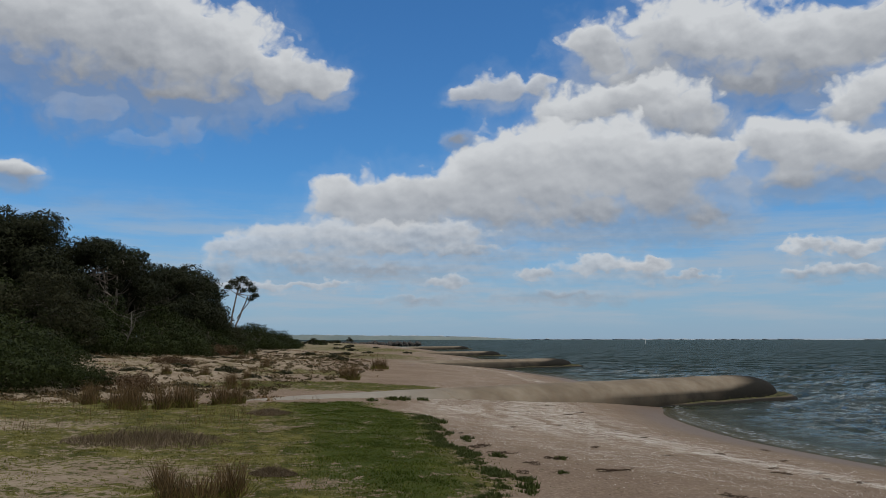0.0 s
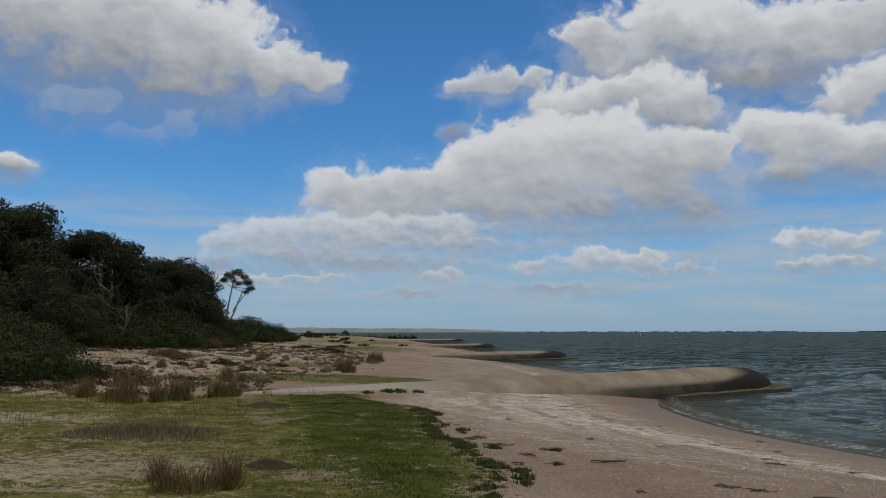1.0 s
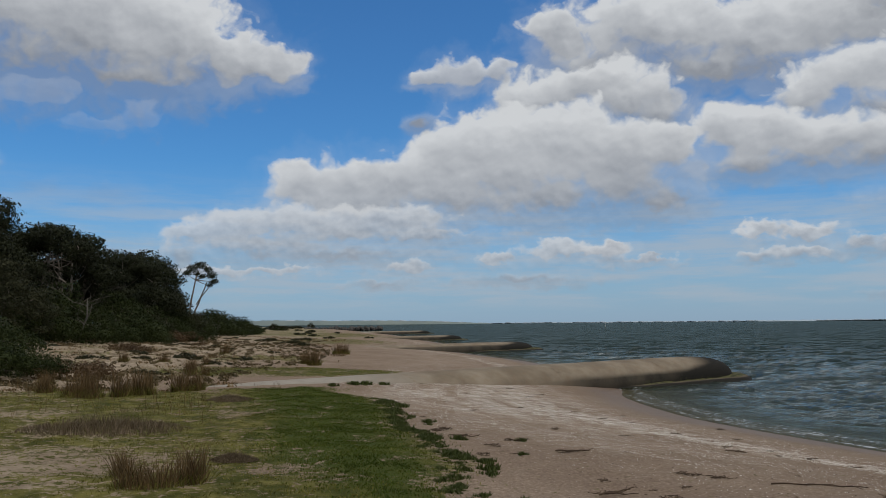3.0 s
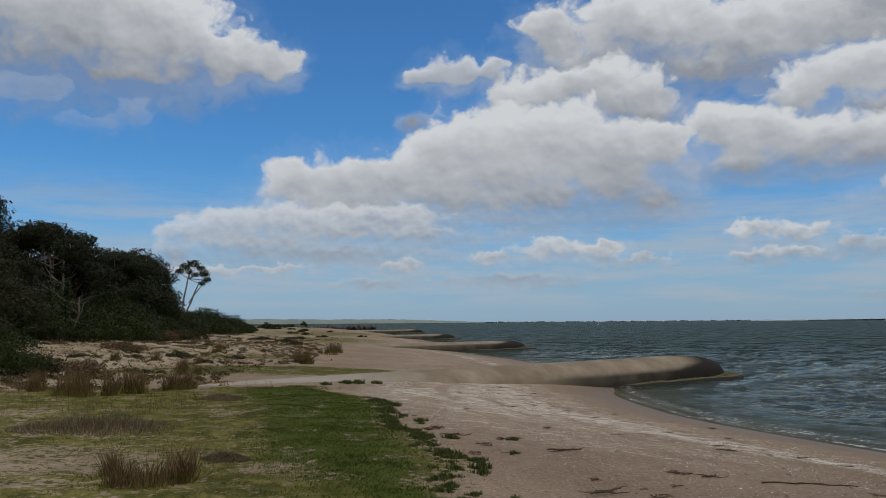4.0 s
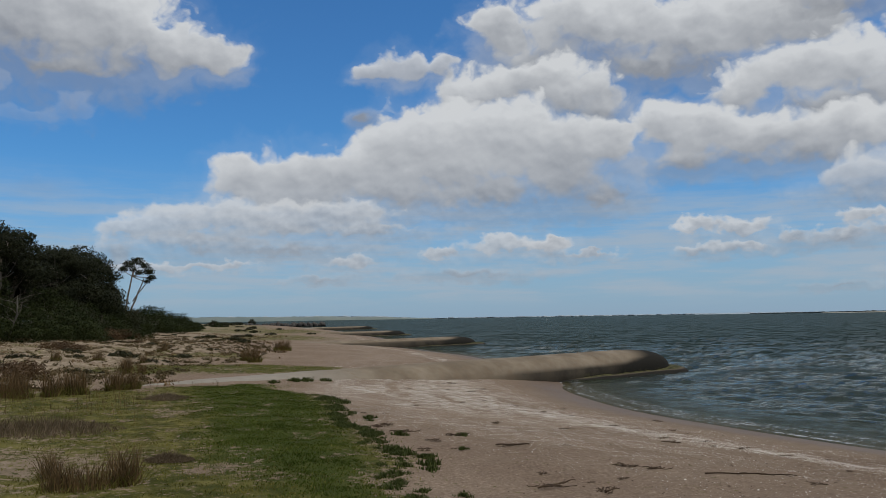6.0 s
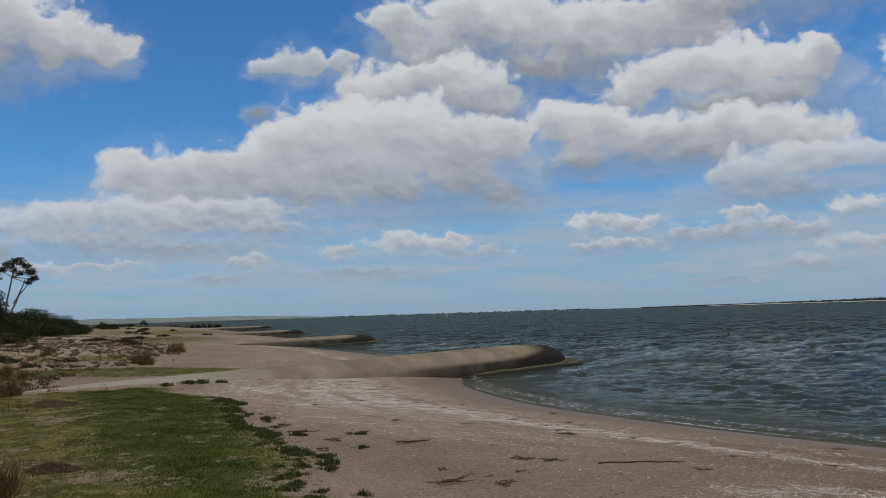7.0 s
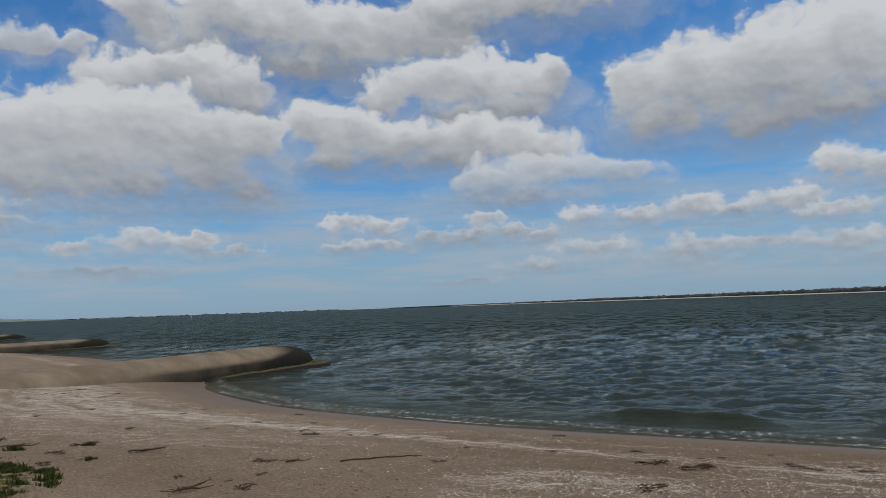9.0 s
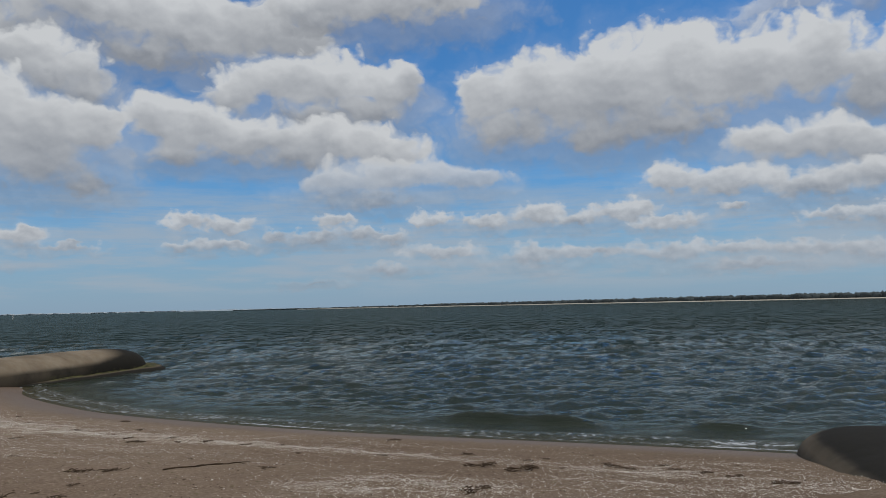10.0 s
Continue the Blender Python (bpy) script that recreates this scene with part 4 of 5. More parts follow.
part("post", post_mesh("post", [(0, 0.12), (3.2, 0.1), (3.2, 0.01)]), WHITE, beacon)
part("topmark", post_mesh("topmark", [(3.0, 0.02), (3.05, 0.2), (3.6, 0.2), (3.65, 0.02)]), WHITE, beacon)


# ---- plants ----
def limb_arrays(points, radii, sides=7):
    points = np.asarray(points, float)
    t = np.linspace(0, 2 * math.pi, sides, endpoint=False)
    rows = []
    for k, (p, r) in enumerate(zip(points, radii)):
        d = points[min(k + 1, len(points) - 1)] - points[max(k - 1, 0)]
        d = d / (np.linalg.norm(d) + 1e-9)
        a = np.cross(d, (0.3, 0.9, 0.2))
        a /= np.linalg.norm(a) + 1e-9
        b = np.cross(d, a)
        rows.append(p + r * (np.cos(t)[:, None] * a + np.sin(t)[:, None] * b))
    i = np.arange(len(points) * sides).reshape(-1, sides)
    j = np.roll(i, -1, axis=1)
    return np.concatenate(rows), np.stack([i[:-1], j[:-1], j[1:], i[1:]], -1).reshape(-1, 4)


def joined(pieces):
    verts, faces, n = [], [], 0
    for v, f in pieces:
        verts.append(v)
        faces.append(f + n)
        n += len(v)
    return np.concatenate(verts), np.concatenate(faces)


def bent(a, b, r, steps=6, bow=0.12):
    """A crooked line from a to b."""
    a, b = np.asarray(a, float), np.asarray(b, float)
    s = np.linspace(0, 1, steps)[:, None]
    long = np.linalg.norm(b - a)
    off = r.normal(0, bow * long, 3) * np.sin(s * math.pi) + r.normal(0, bow * long * 0.25, (steps, 3)) * np.sin(s * math.pi)
    return a + (b - a) * s + off


def leaves(lobes, count, size, r, hollow=0.7):
    """Small leaf sprays set through the outer shell of lumpy lobes."""
    lobes = np.asarray(lobes, float)
    weight = lobes[:, 3] * lobes[:, 4] + lobes[:, 4] * lobes[:, 5] + lobes[:, 3] * lobes[:, 5]
    pick = r.choice(len(lobes), count, p=weight / weight.sum())
    way = r.normal(0, 1, (count, 3))
    way /= np.linalg.norm(way, axis=1, keepdims=True)
    lump = 1 + 0.22 * np.sin(way[:, 0] * 5 + pick * 1.7) * np.cos(way[:, 1] * 6 + pick) + 0.15 * np.sin(way[:, 2] * 9 + pick * 2.3)
    far = (hollow + (1 - hollow) * r.random(count) ** 0.6) * lump
    p = lobes[pick, :3] + lobes[pick, 3:] * way * far[:, None]
    face = way + r.normal(0, 0.45, (count, 3))
    a = np.cross(face, r.normal(0, 1, (count, 3)))
    a /= np.linalg.norm(a, axis=1, keepdims=True) + 1e-9
    b = np.cross(face, a)
    b /= np.linalg.norm(b, axis=1, keepdims=True) + 1e-9
    s = size * r.uniform(0.6, 1.4, (count, 1))
    v = np.stack([p - a * s, p + a * s + b * s * 0.5, p + a * s * 0.7 - b * s * 0.5], 1).reshape(-1, 3)
    return v, np.arange(count * 3).reshape(-1, 3)


def tree(label, tall, wide, seed, leaf, crowns=13, count=9000, stems=2, size=0.15, low=0.3, flat=0.55, lean=0.0, category="tree", name="coastal_tree", bark=None, skirt=0.55):
    r = np.random.default_rng(seed)
    ob = thing(name, 0, 0, 0, label, category, "coastal scrub trees" if category == "tree" else "coastal shrubs")
    lobes = []
    for k in range(crowns):
        a, q = k * 2.4 + r.uniform(-0.4, 0.4), math.sqrt((k + 0.5) / crowns)
        h = low + (1 - low) * (1 - skirt * q ** 1.6) * r.uniform(0.72, 1.0)
        s = wide * r.choice([0.1, 0.13, 0.17, 0.23]) * r.uniform(0.85, 1.15)
        h *= 0.84 if s < 0.15 * wide else 1.0
        lobes.append((wide * 0.36 * q * math.cos(a) * 1.6 + lean * h * tall, wide * 0.36 * q * math.sin(a) * 1.6, tall * h - s * flat * 0.5, s, s, s * flat * r.uniform(0.8, 1.3)))
    for k in range(stems):
        a = k * 2.1 + r.uniform(0, 1)
        foot = np.array([0.25 * math.cos(a) * (stems > 1), 0.25 * math.sin(a) * (stems > 1), -0.25])
        head = np.array([0.16 * wide * math.cos(a) + lean * tall * 0.6, 0.16 * wide * math.sin(a), tall * 0.62])
        line = bent(foot, head, r, 8, 0.06)
        part("trunk" if tall > 2 else "stem", mesh_of("trunk", *limb_arrays(line, np.linspace(0.028 * tall, 0.012 * tall, 8) / math.sqrt(stems)), True), bark or BARK, ob)
        for lobe in lobes[k::2 * stems] if tall > 1 else ():
            start = line[r.integers(3, 8)]
            part("limb", mesh_of("limb", *limb_arrays(bent(start, lobe[:3], r, 6, 0.1), np.linspace(0.011 * tall, 0.003 * tall, 6) / math.sqrt(stems) + 0.006, 5), True), bark or BARK, ob)
    part("crown", mesh_of("crown", *leaves(lobes, count, size, r)), leaf, ob)
    return ob


def put(ob, x, y, turn=0.0, scale=1.0, sink=0.05):
    """Sets a first plant in its place."""
    ob.matrix_basis = Matrix.LocRotScale((x, y, height(x, y) - sink), Euler((0, 0, radians(turn))), (scale,) * 3)
    return ob


def again(ob, x, y, turn=0.0, scale=1.0, sink=0.05):
    c = copy_thing(ob, Matrix.LocRotScale((x, y, height(x, y) - sink), Euler((0, 0, radians(turn))), None))
    c.scale = (scale,) * 3
    return c


# kinds of trees, each built once
tea_tree = tree("dark tea-tree with a dense uneven crown on the dune", 7.4, 6.0, 11, LEAF_DARK, 34, 19000, 2, 0.088, low=0.2, skirt=0.75)
banksia = tree("dark banksia with an open crown and pale limbs", 7.6, 5.0, 12, LEAF_DARK, 26, 14000, 3, 0.082, low=0.3)
wattle = tree("bushy green coastal wattle at the foot of the dune", 3.6, 5.0, 13, LEAF_GREEN, 36, 14000, 3, 0.075, 0.05, 0.6, skirt=0.93)
olive = tree("olive-coloured scrub tree with a rounded crown", 5.4, 5.4, 14, LEAF_OLIVE, 34, 15000, 2, 0.08, low=0.08, skirt=0.9)
put(tea_tree, -24.0, 47.0, 20, 1.0)
put(banksia, -22.6, 55.0, 100, 1.13)
put(wattle, -19.2, 57.0, 10, 1.0)
put(olive, -20.6, 43.0, 40, 0.85)
for kind, x, y, turn, scale in (
        (tea_tree, -27.5, 45.5, 90, 1.28), (tea_tree, -27.2, 52.0, 200, 1.17), (tea_tree, -23.0, 60.5, 300, 0.97), (tea_tree, -22.0, 67.0, 150, 1.05), (tea_tree, -23.2, 73.5, 40, 1.14),
        (tea_tree, -24.8, 79.0, 250, 1.12), (tea_tree, -26.5, 63.0, 10, 0.85), (tea_tree, -25.5, 72.0, 80, 0.8), (tea_tree, -33.0, 50.0, 60, 1.15), (tea_tree, -30.5, 58.0, 190, 1.0),
        (banksia, -25.8, 49.0, 10, 1.22), (banksia, -21.6, 63.5, 60, 0.95), (banksia, -22.8, 70.0, 190, 0.95), (banksia, -28.5, 48.5, 240, 1.3), (banksia, -24.2, 56.5, 300, 1.1),
        (olive, -22.4, 46.0, 150, 0.9), (olive, -24.0, 41.0, 230, 0.95), (olive, -19.9, 62.5, 300, 0.75), (olive, -18.9, 69.0, 20, 0.72), (olive, -21.8, 76.0, 120, 0.85), (olive, -20.6, 84.0, 210, 0.45),
        (wattle, -20.8, 50.5, 200, 1.0), (wattle, -23.2, 50.0, 130, 0.95), (wattle, -18.6, 64.0, 70, 0.8), (wattle, -19.6, 88.0, 20, 0.8), (wattle, -21.4, 94.0, 100, 0.85), (wattle, -20.3, 99.0, 260, 0.65),
        (wattle, -22.8, 105.0, 330, 0.9), (wattle, -21.6, 112.0, 140, 0.75), (wattle, -22.6, 120.0, 50, 0.65), (wattle, -24.0, 128.0, 190, 0.6), (wattle, -26.0, 110.0, 75, 0.9), (wattle, -27.0, 138.0, 10, 0.5),
        (olive, -27.0, 92.0, 20, 0.7), (olive, -26.0, 84.0, 170, 0.8), (olive, -30.0, 66.0, 110, 1.1), (olive, -27.0, 40.5, 60, 1.0), (wattle, -21.0, 80.0, 60, 0.9), (wattle, -20.2, 76.0, 190, 0.8), (wattle, -21.6, 46.5, 60, 1.0), (wattle, -21.9, 52.6, 250, 0.85), (wattle, -26, 150, 0, 0.4), (wattle, -29, 165, 90, 0.4), (wattle, -33, 180, 190, 0.45), (wattle, -30, 200, 40, 0.4), (olive, -36, 230, 40, 0.35), (wattle, -40, 260, 140, 0.5), (wattle, -70, 345, 10, 0.5), (wattle, -65, 331, 80, 0.45), (wattle, -60, 318, 160, 0.45), (wattle, -56, 303, 220, 0.4), (wattle, -52, 290, 20, 0.35), (wattle, -47, 268, 90, 0.3), (wattle, -19.4, 53.0, 30, 0.75), (wattle, -22.4, 43.0, 90, 1.1), (wattle, -19.0, 67.0, 300, 0.85), (wattle, -18.9, 60.0, 0, 0.8), (wattle, -17.9, 72.5, 160, 0.5)):
    again(kind, x, y, turn, scale)

# the tall leaning tree that stands clear of the rest
pine = thing("leaning_tree", -22.2, 86.0, height(-22.2, 86.0), "tall bare-stemmed tree with a small flat crown leaning over the scrub", "tree")
r = np.random.default_rng(31)
stems = [limb_arrays(bent((0, 0, 0), (0.9, 0, 5.9), r, 8, 0.02), np.linspace(0.13, 0.06, 8)), limb_arrays(bent((0.2, 0, 0), (1.9, 0.3, 5.2), r, 8, 0.03), np.linspace(0.12, 0.05, 8)), limb_arrays(bent((0.9, 0.1, 2.9), (2.3, 0.2, 4.9), r, 6, 0.05), np.linspace(0.07, 0.04, 6))]
for stem in stems:
    part("trunk", mesh_of("trunk", *stem, True), BARK, pine)
lobes = [(0.5, 0, 6.6, 0.7, 0.7, 0.42), (1.2, 0.4, 7.0, 0.75, 0.7, 0.4), (0.0, -0.3, 6.1, 0.5, 0.6, 0.3), (2.4, 0.2, 5.9, 0.6, 0.7, 0.4), (2.75, -0.2, 5.25, 0.5, 0.6, 0.32), (1.95, 0.3, 6.5, 0.6, 0.6, 0.34), (1.5, 0, 5.8, 0.4, 0.45, 0.24), (2.2, 0.1, 4.9, 0.4, 0.4, 0.24), (0.9, 0.2, 6.1, 0.45, 0.45, 0.25)]
for p in lobes:
    part("limb", mesh_of("limb", *limb_arrays(bent((0.9, 0, 5.4), p[:3], r, 5, 0.08), np.linspace(0.05, 0.015, 5), 5), True), BARK, pine)
part("crown", mesh_of("crown", *leaves(lobes, 3600, 0.075, r, 0.35)), LEAF_DARK, pine)


def dead_tree(x, y, tall, seed, label):
    r = np.random.default_rng(seed)
    ob = thing("dead_tree", x, y, height(x, y) - 0.1, label, "tree", "bare dead trees")
    line = bent((0, 0, 0), (r.normal(0, 0.12) * tall, 0, tall * 0.6), r, 8, 0.07)
    part("trunk", mesh_of("trunk", *limb_arrays(line, np.linspace(0.013, 0.006, 8) * tall), True), DEADWOOD, ob)
    for k in range(4):
        arms = []
        a = line[r.integers(3, 8)]
        tip = a + r.normal(0, 0.2, 3) * tall * (1, 0.6, 0.5) + (0.0, 0, 0.24 * tall)
        arm = bent(a, tip, r, 6, 0.1)
        arms.append(limb_arrays(arm, np.linspace(0.005, 0.0018, 6) * tall, 5))
        for j in range(4):
            b = arm[r.integers(2, 6)]
            arms.append(limb_arrays(bent(b, b + r.normal(0, 0.09, 3) * tall + (0, 0, 0.07 * tall), r, 4, 0.1), np.linspace(0.003, 0.001, 4) * tall, 4))
        part("branch", mesh_of("branch", *joined(arms), True), DEADWOOD, ob)
    return ob


dead_tree(-22.4, 56.5, 7.6, 9, "bare grey dead tree rising above the scrub")
dead_tree(-18.9, 49.0, 4.4, 6, "pale bare leaning trunk in front of dark scrub")

# low shrubs at the edge of the turf
shrub = tree("low spreading dark green shrub on the sand", 1.55, 4.2, 41, LEAF_GREEN, 34, 10000, 4, 0.06, 0.15, 0.5, category="shrub", name="shrub")
put(shrub, -12.7, 22.9, 0, 0.92)
russet = tree("low russet-brown scrub clump on bare sand", 0.7, 2.4, 42, LEAF_RED, 11, 2600, 4, 0.05, 0.2, 0.55, category="shrub", name="scrub_clump")
put(russet, -9.7, 24.9, 0, 0.85)
for kind, x, y, turn, scale in ((shrub, -14.3, 22.4, 90, 1.0), (shrub, -11.0, 24.2, 200, 0.55), (shrub, -15.6, 26.4, 140, 1.0), (shrub, -12.6, 25.4, 10, 0.7), (shrub, -15.4, 31.5, 300, 0.8), (shrub, -18.5, 33.0, 20, 1.2),
                                (russet, -17.6, 60.0, 30, 1.3), (russet, -16.9, 63.5, 200, 1.2), (russet, -13.0, 40.0, 110, 0.7)):
    again(kind, x, y, turn, scale)

CRUMB = leafy("dry_brown_scrub", (0.04, 0.034, 0.018), (0.16, 0.12, 0.06))
# mats and clumps over the dune sand
r = np.random.default_rng(77)
mat_plant = tree("low olive mat of dune scrub on bare sand", 0.34, 1.4, 43, LEAF_OLIVE, 9, 900, 3, 0.05, 0.3, 0.5, category="shrub", name="dune_mat")
put(mat_plant, -9.3, 35.0, 0, 1.0)
for k in range(80):
    y = 24 + 60 * r.random() ** 1.2
    x = shore(y) - r.uniform(14.5, 30)
    if x / y < -0.53 or (y < 27 and x > -8):
        continue
    again(russet if k % 8 == 1 else mat_plant, x, y, r.uniform(0, 360), r.uniform(0.25, 0.7) * (0.6 if k % 8 == 1 else 1))
for x, y, s in ((-7.5, 62, 0.9), (-9.5, 70, 1.0), (-8.6, 95, 0.9), (-12, 110, 1.1), (-10, 84, 0.9), (-12.5, 78, 1.0), (-15, 120, 1.1), (-16, 140, 1.1), (-12, 150, 1.0), (-18, 160, 1.2), (-20, 180, 1.2), (-24, 190, 1.2), (-40, 245, 1.8), (-37, 230, 1.6), (-33, 215, 1.8), (-29, 203, 1.5), (-35, 222, 1.4), (-4.2, 100, 0.8)):
    again(mat_plant, x, y, 40 * x, s)


def blades(spots, talls, width, r, lean=0.35, segs=3):
    """Narrow upright blades or stems that bend with the wind."""
    n = len(spots)
    a = r.uniform(0, 2 * math.pi, n)
    side = np.stack([np.cos(a), np.sin(a), np.zeros(n)], -1)
    b = r.uniform(0, 2 * math.pi, n)
    tip = np.stack([np.cos(b), np.sin(b), np.zeros(n)], -1) * (lean * r.random(n) * talls)[:, None]
    cols = []
    for k in range(segs):
        s = k / segs
        c = spots + tip * s * s + np.stack([np.zeros(n), np.zeros(n), talls * s], -1)
        w = (width * (1 - 0.5 * s))
        cols += [c - side * w, c + side * w]
    cols.append(spots + tip + np.stack([np.zeros(n), np.zeros(n), talls * 0.97], -1))
    v = np.stack(cols, 1)
    m = 2 * segs + 1
    tris = []
    for k in range(segs - 1):
        tris += [(2 * k, 2 * k + 1, 2 * k + 3), (2 * k, 2 * k + 3, 2 * k + 2)]
    tris.append((2 * segs - 2, 2 * segs - 1, 2 * segs))
    f = (np.arange(n) * m)[:, None, None] + np.array(tris)[None]
    return v.reshape(-1, 3), f.reshape(-1, 3)


def rush(seed, stems, tall, wide):
    r = np.random.default_rng(seed)
    ob = thing("rush_tussock", 0, 0, 0, "brown rush tussock of stiff upright stems in turf", "grass tussock", "rush tussocks")
    a, q = r.uniform(0, 2 * math.pi, stems), wide * np.sqrt(r.random(stems)) * 0.5
    spots = np.stack([q * np.cos(a), q * np.sin(a) * 0.7, np.full(stems, -0.04)], -1)
    part("stem_tuft", mesh_of("stem_tuft", *blades(spots, tall * r.uniform(0.3, 1.05, stems), 0.006, r, 0.6)), RUSH, ob)
    a, q = r.uniform(0, 2 * math.pi, stems), wide * np.sqrt(r.random(stems)) * 0.6
    spots = np.stack([q * np.cos(a), q * np.sin(a) * 0.7, np.full(stems, -0.03)], -1)
    part("thatch", mesh_of("thatch", *blades(spots, tall * r.uniform(0.15, 0.45, stems), 0.008, r, 1.4)), BLADE_DRY, ob, "pale fallen stems")
    return ob


tuft_a, tuft_b, tuft_c = rush(61, 420, 0.72, 0.75), rush(62, 240, 0.66, 0.42), rush(63, 520, 0.52, 0.8)
put(tuft_a, -6.9, 18.3, 0, 1.0, 0.0)
put(tuft_b, -5.2, 19.7, 0, 1.0, 0.0)
put(tuft_c, -2.4, 8.0, 20, 0.72, 0.0)
for kind, x, y, turn, scale in (
        (tuft_b, -6.2, 18.6, 80, 1.1), (tuft_a, -5.95, 19.2, 120, 1.0), (tuft_b, -4.95, 20.1, 10, 0.9), (tuft_b, -7.2, 19.4, 300, 0.9), (tuft_b, -8.1, 19.3, 30, 0.8),
        (tuft_b, -2.05, 8.3, 60, 0.75), (tuft_b, -2.8, 8.5, 130, 0.6), (tuft_a, -3.45, 45.6, 0, 1.1), (tuft_b, -3.6, 33.4, 0, 1.2), (tuft_b, -4.1, 34.6, 50, 0.8), (tuft_b, -8.6, 40.5, 0, 1.1), (tuft_b, -6.8, 27.0, 90, 1.0),
        (tuft_b, -7.1, 28.2, 10, 0.8), (tuft_b, -6.2, 26.4, 60, 0.7), (tuft_b, -9.3, 32.8, 20, 0.9), (tuft_b, -7.5, 32.2, 70, 0.7), (tuft_b, -10.9, 33.0, 10, 0.8), (tuft_b, -9.2, 22.0, 200, 0.8), (tuft_b, -8.7, 20.6, 100, 0.7)):
    again(kind, x, y, turn, scale, 0.0)


def twig_mat(x, y, wide, deep, tall, seed, label):
    """A flat tangle of dead brown twigs and stems over the turf."""
    r = np.random.default_rng(seed)
    ob = thing("twig_mat", x, y, height(x, y), label, "dead shrub")
    n = 2600
    a, q = r.uniform(0, 2 * math.pi, n), np.sqrt(r.random(n))
    px, py = wide * q * np.cos(a), deep * q * np.sin(a)
    spots = np.stack([px, py, land(x + px, y + py) - height(x, y) + 0.03], -1)
    part("tangle", mesh_of("tangle", *blades(spots, tall * (1.15 - q) * r.uniform(0.4, 1.2, n), 0.005, r, 1.1)), DEAD_STEM, ob)
    return ob


DEAD_STEM = leafy("dead_purple_brown_stems", (0.075, 0.058, 0.036), (0.2, 0.15, 0.095))
twig_mat(-4.4, 12.6, 1.25, 0.95, 0.26, 5, "flat dark mat of dead brown stems in turf")
twig_mat(-3.7, 18.0, 0.5, 0.6, 0.14, 6, "small dark mat of dead stems in turf")
twig_mat(-1.95, 9.75, 0.28, 0.22, 0.1, 7, "small clump of dead stems in turf")


def samphire(seed):
    r = np.random.default_rng(seed)
    ob = thing("saltmarsh_plant", 0, 0, 0, "small fleshy dark green saltmarsh plant at the turf's edge", "plant", "saltmarsh plants along the turf edge")
    n = 240
    a = r.uniform(0, 2 * math.pi, n)
    q = 0.24 * r.random(n) ** 0.8 * (0.6 + 0.4 * np.sin(3 * a + seed))
    spots = np.stack([q * np.cos(a), q * np.sin(a), np.full(n, -0.01)], -1)
    part("shoot_tuft", mesh_of("shoot_tuft", *blades(spots, r.uniform(0.03, 0.13, n), 0.012, r, 0.9)), SAMPHIRE, ob)
    return ob


plant_a, plant_b = samphire(81), samphire(82)
put(plant_a, -1.1, 23.0, 0, 1.2, 0.0)
put(plant_b, -0.1, 17.4, 0, 1.0, 0.0)
r = np.random.default_rng(83)
for k in range(170):
    y = r.uniform(5.2, 19.5)
    x = e = shore(y) - np.interp(y, EDGE_Y, EDGE_U)
    for turn in range(4):
        x = e + 1.1 * fbm(x / 1.3, y / 1.3, 4, 21) + 1.2 * fbm(x / 4, y / 4, 2, 22)
    again((plant_a, plant_b)[k % 2], float(x) + (r.normal(0.02, 0.12) if k % 6 else r.normal(0.1, 0.35)), y, r.uniform(0, 360), r.uniform(0.35, 0.75), 0.0)
for x, y, s in ((-1.4, 22.9, 1.0), (-0.6, 23.4, 0.9), (-1.9, 22.3, 0.8), (1.7, 12.15, 0.5)):
    again(plant_a, x, y, 70 * x, s, 0.0)

# turf: too many blades to count
r = np.random.default_rng(90)


def turf(name, label, count, box, want, talls, width, mat):
    x, y = r.uniform(box[0], box[1], count), box[2] + (box[3] - box[2]) * r.random(count) ** 1.25
    cover, lush = turf_cover(x, y)
    keep = r.random(count) < want(cover, lush) * (0.25 + 0.75 * np.maximum(step(-0.06, 0.08, fbm(x / 0.24, y / 0.24, 3, 99)), 0.6 * lush))
    x, y, lush, cover = x[keep], y[keep], lush[keep], cover[keep]
    n = len(x)
    z = land(x, y) + 0.05 * fbm(x / 0.9, y / 0.9, 3, 51) + 0.07 * fbm(x / 0.3, y / 0.3, 3, 52) * (1 - 0.6 * cover) + (0.05 + 0.09 * fbm(x / 0.32, y / 0.32, 3, 57)) * cover - 0.006
    tuft = 0.45 + 1.3 * np.clip(fbm(x / 0.3, y / 0.3, 3, 93) + 0.42, 0, 1)
    v, f = blades(np.stack([x, y, z], -1), r.uniform(*talls, n) * tuft, width, r, 1.0, 2)
    return tagged(part(name, mesh_of(name, v, f), mat), label, "grass", kind="stuff")


turf("lush_turf", "short lush dark green turf beside the beach", 420000, (-5, 3, 5.5, 27), lambda c, l: c * l, (0.012, 0.036), 0.006, BLADE_LUSH)
turf("dry_turf", "short yellowing turf with sand showing through", 900000, (-14, 3, 5.5, 34), lambda c, l: c * (1 - 0.7 * l) * 0.75, (0.008, 0.03), 0.006, BLADE_DRY)

# dry litter, seedlings and low stems over the dune sand
n = 60000
y = 20 + 75 * r.random(n) ** 1.8
x = shore(y) - r.uniform(11.5, 32, n)
keep = (fbm(x / 1.1, y / 1.1, 3, 95) + 0.5 * fbm(x / 5, y / 5, 2, 96) > 0.1) & (x / y > -0.56)
x, y = x[keep], y[keep]
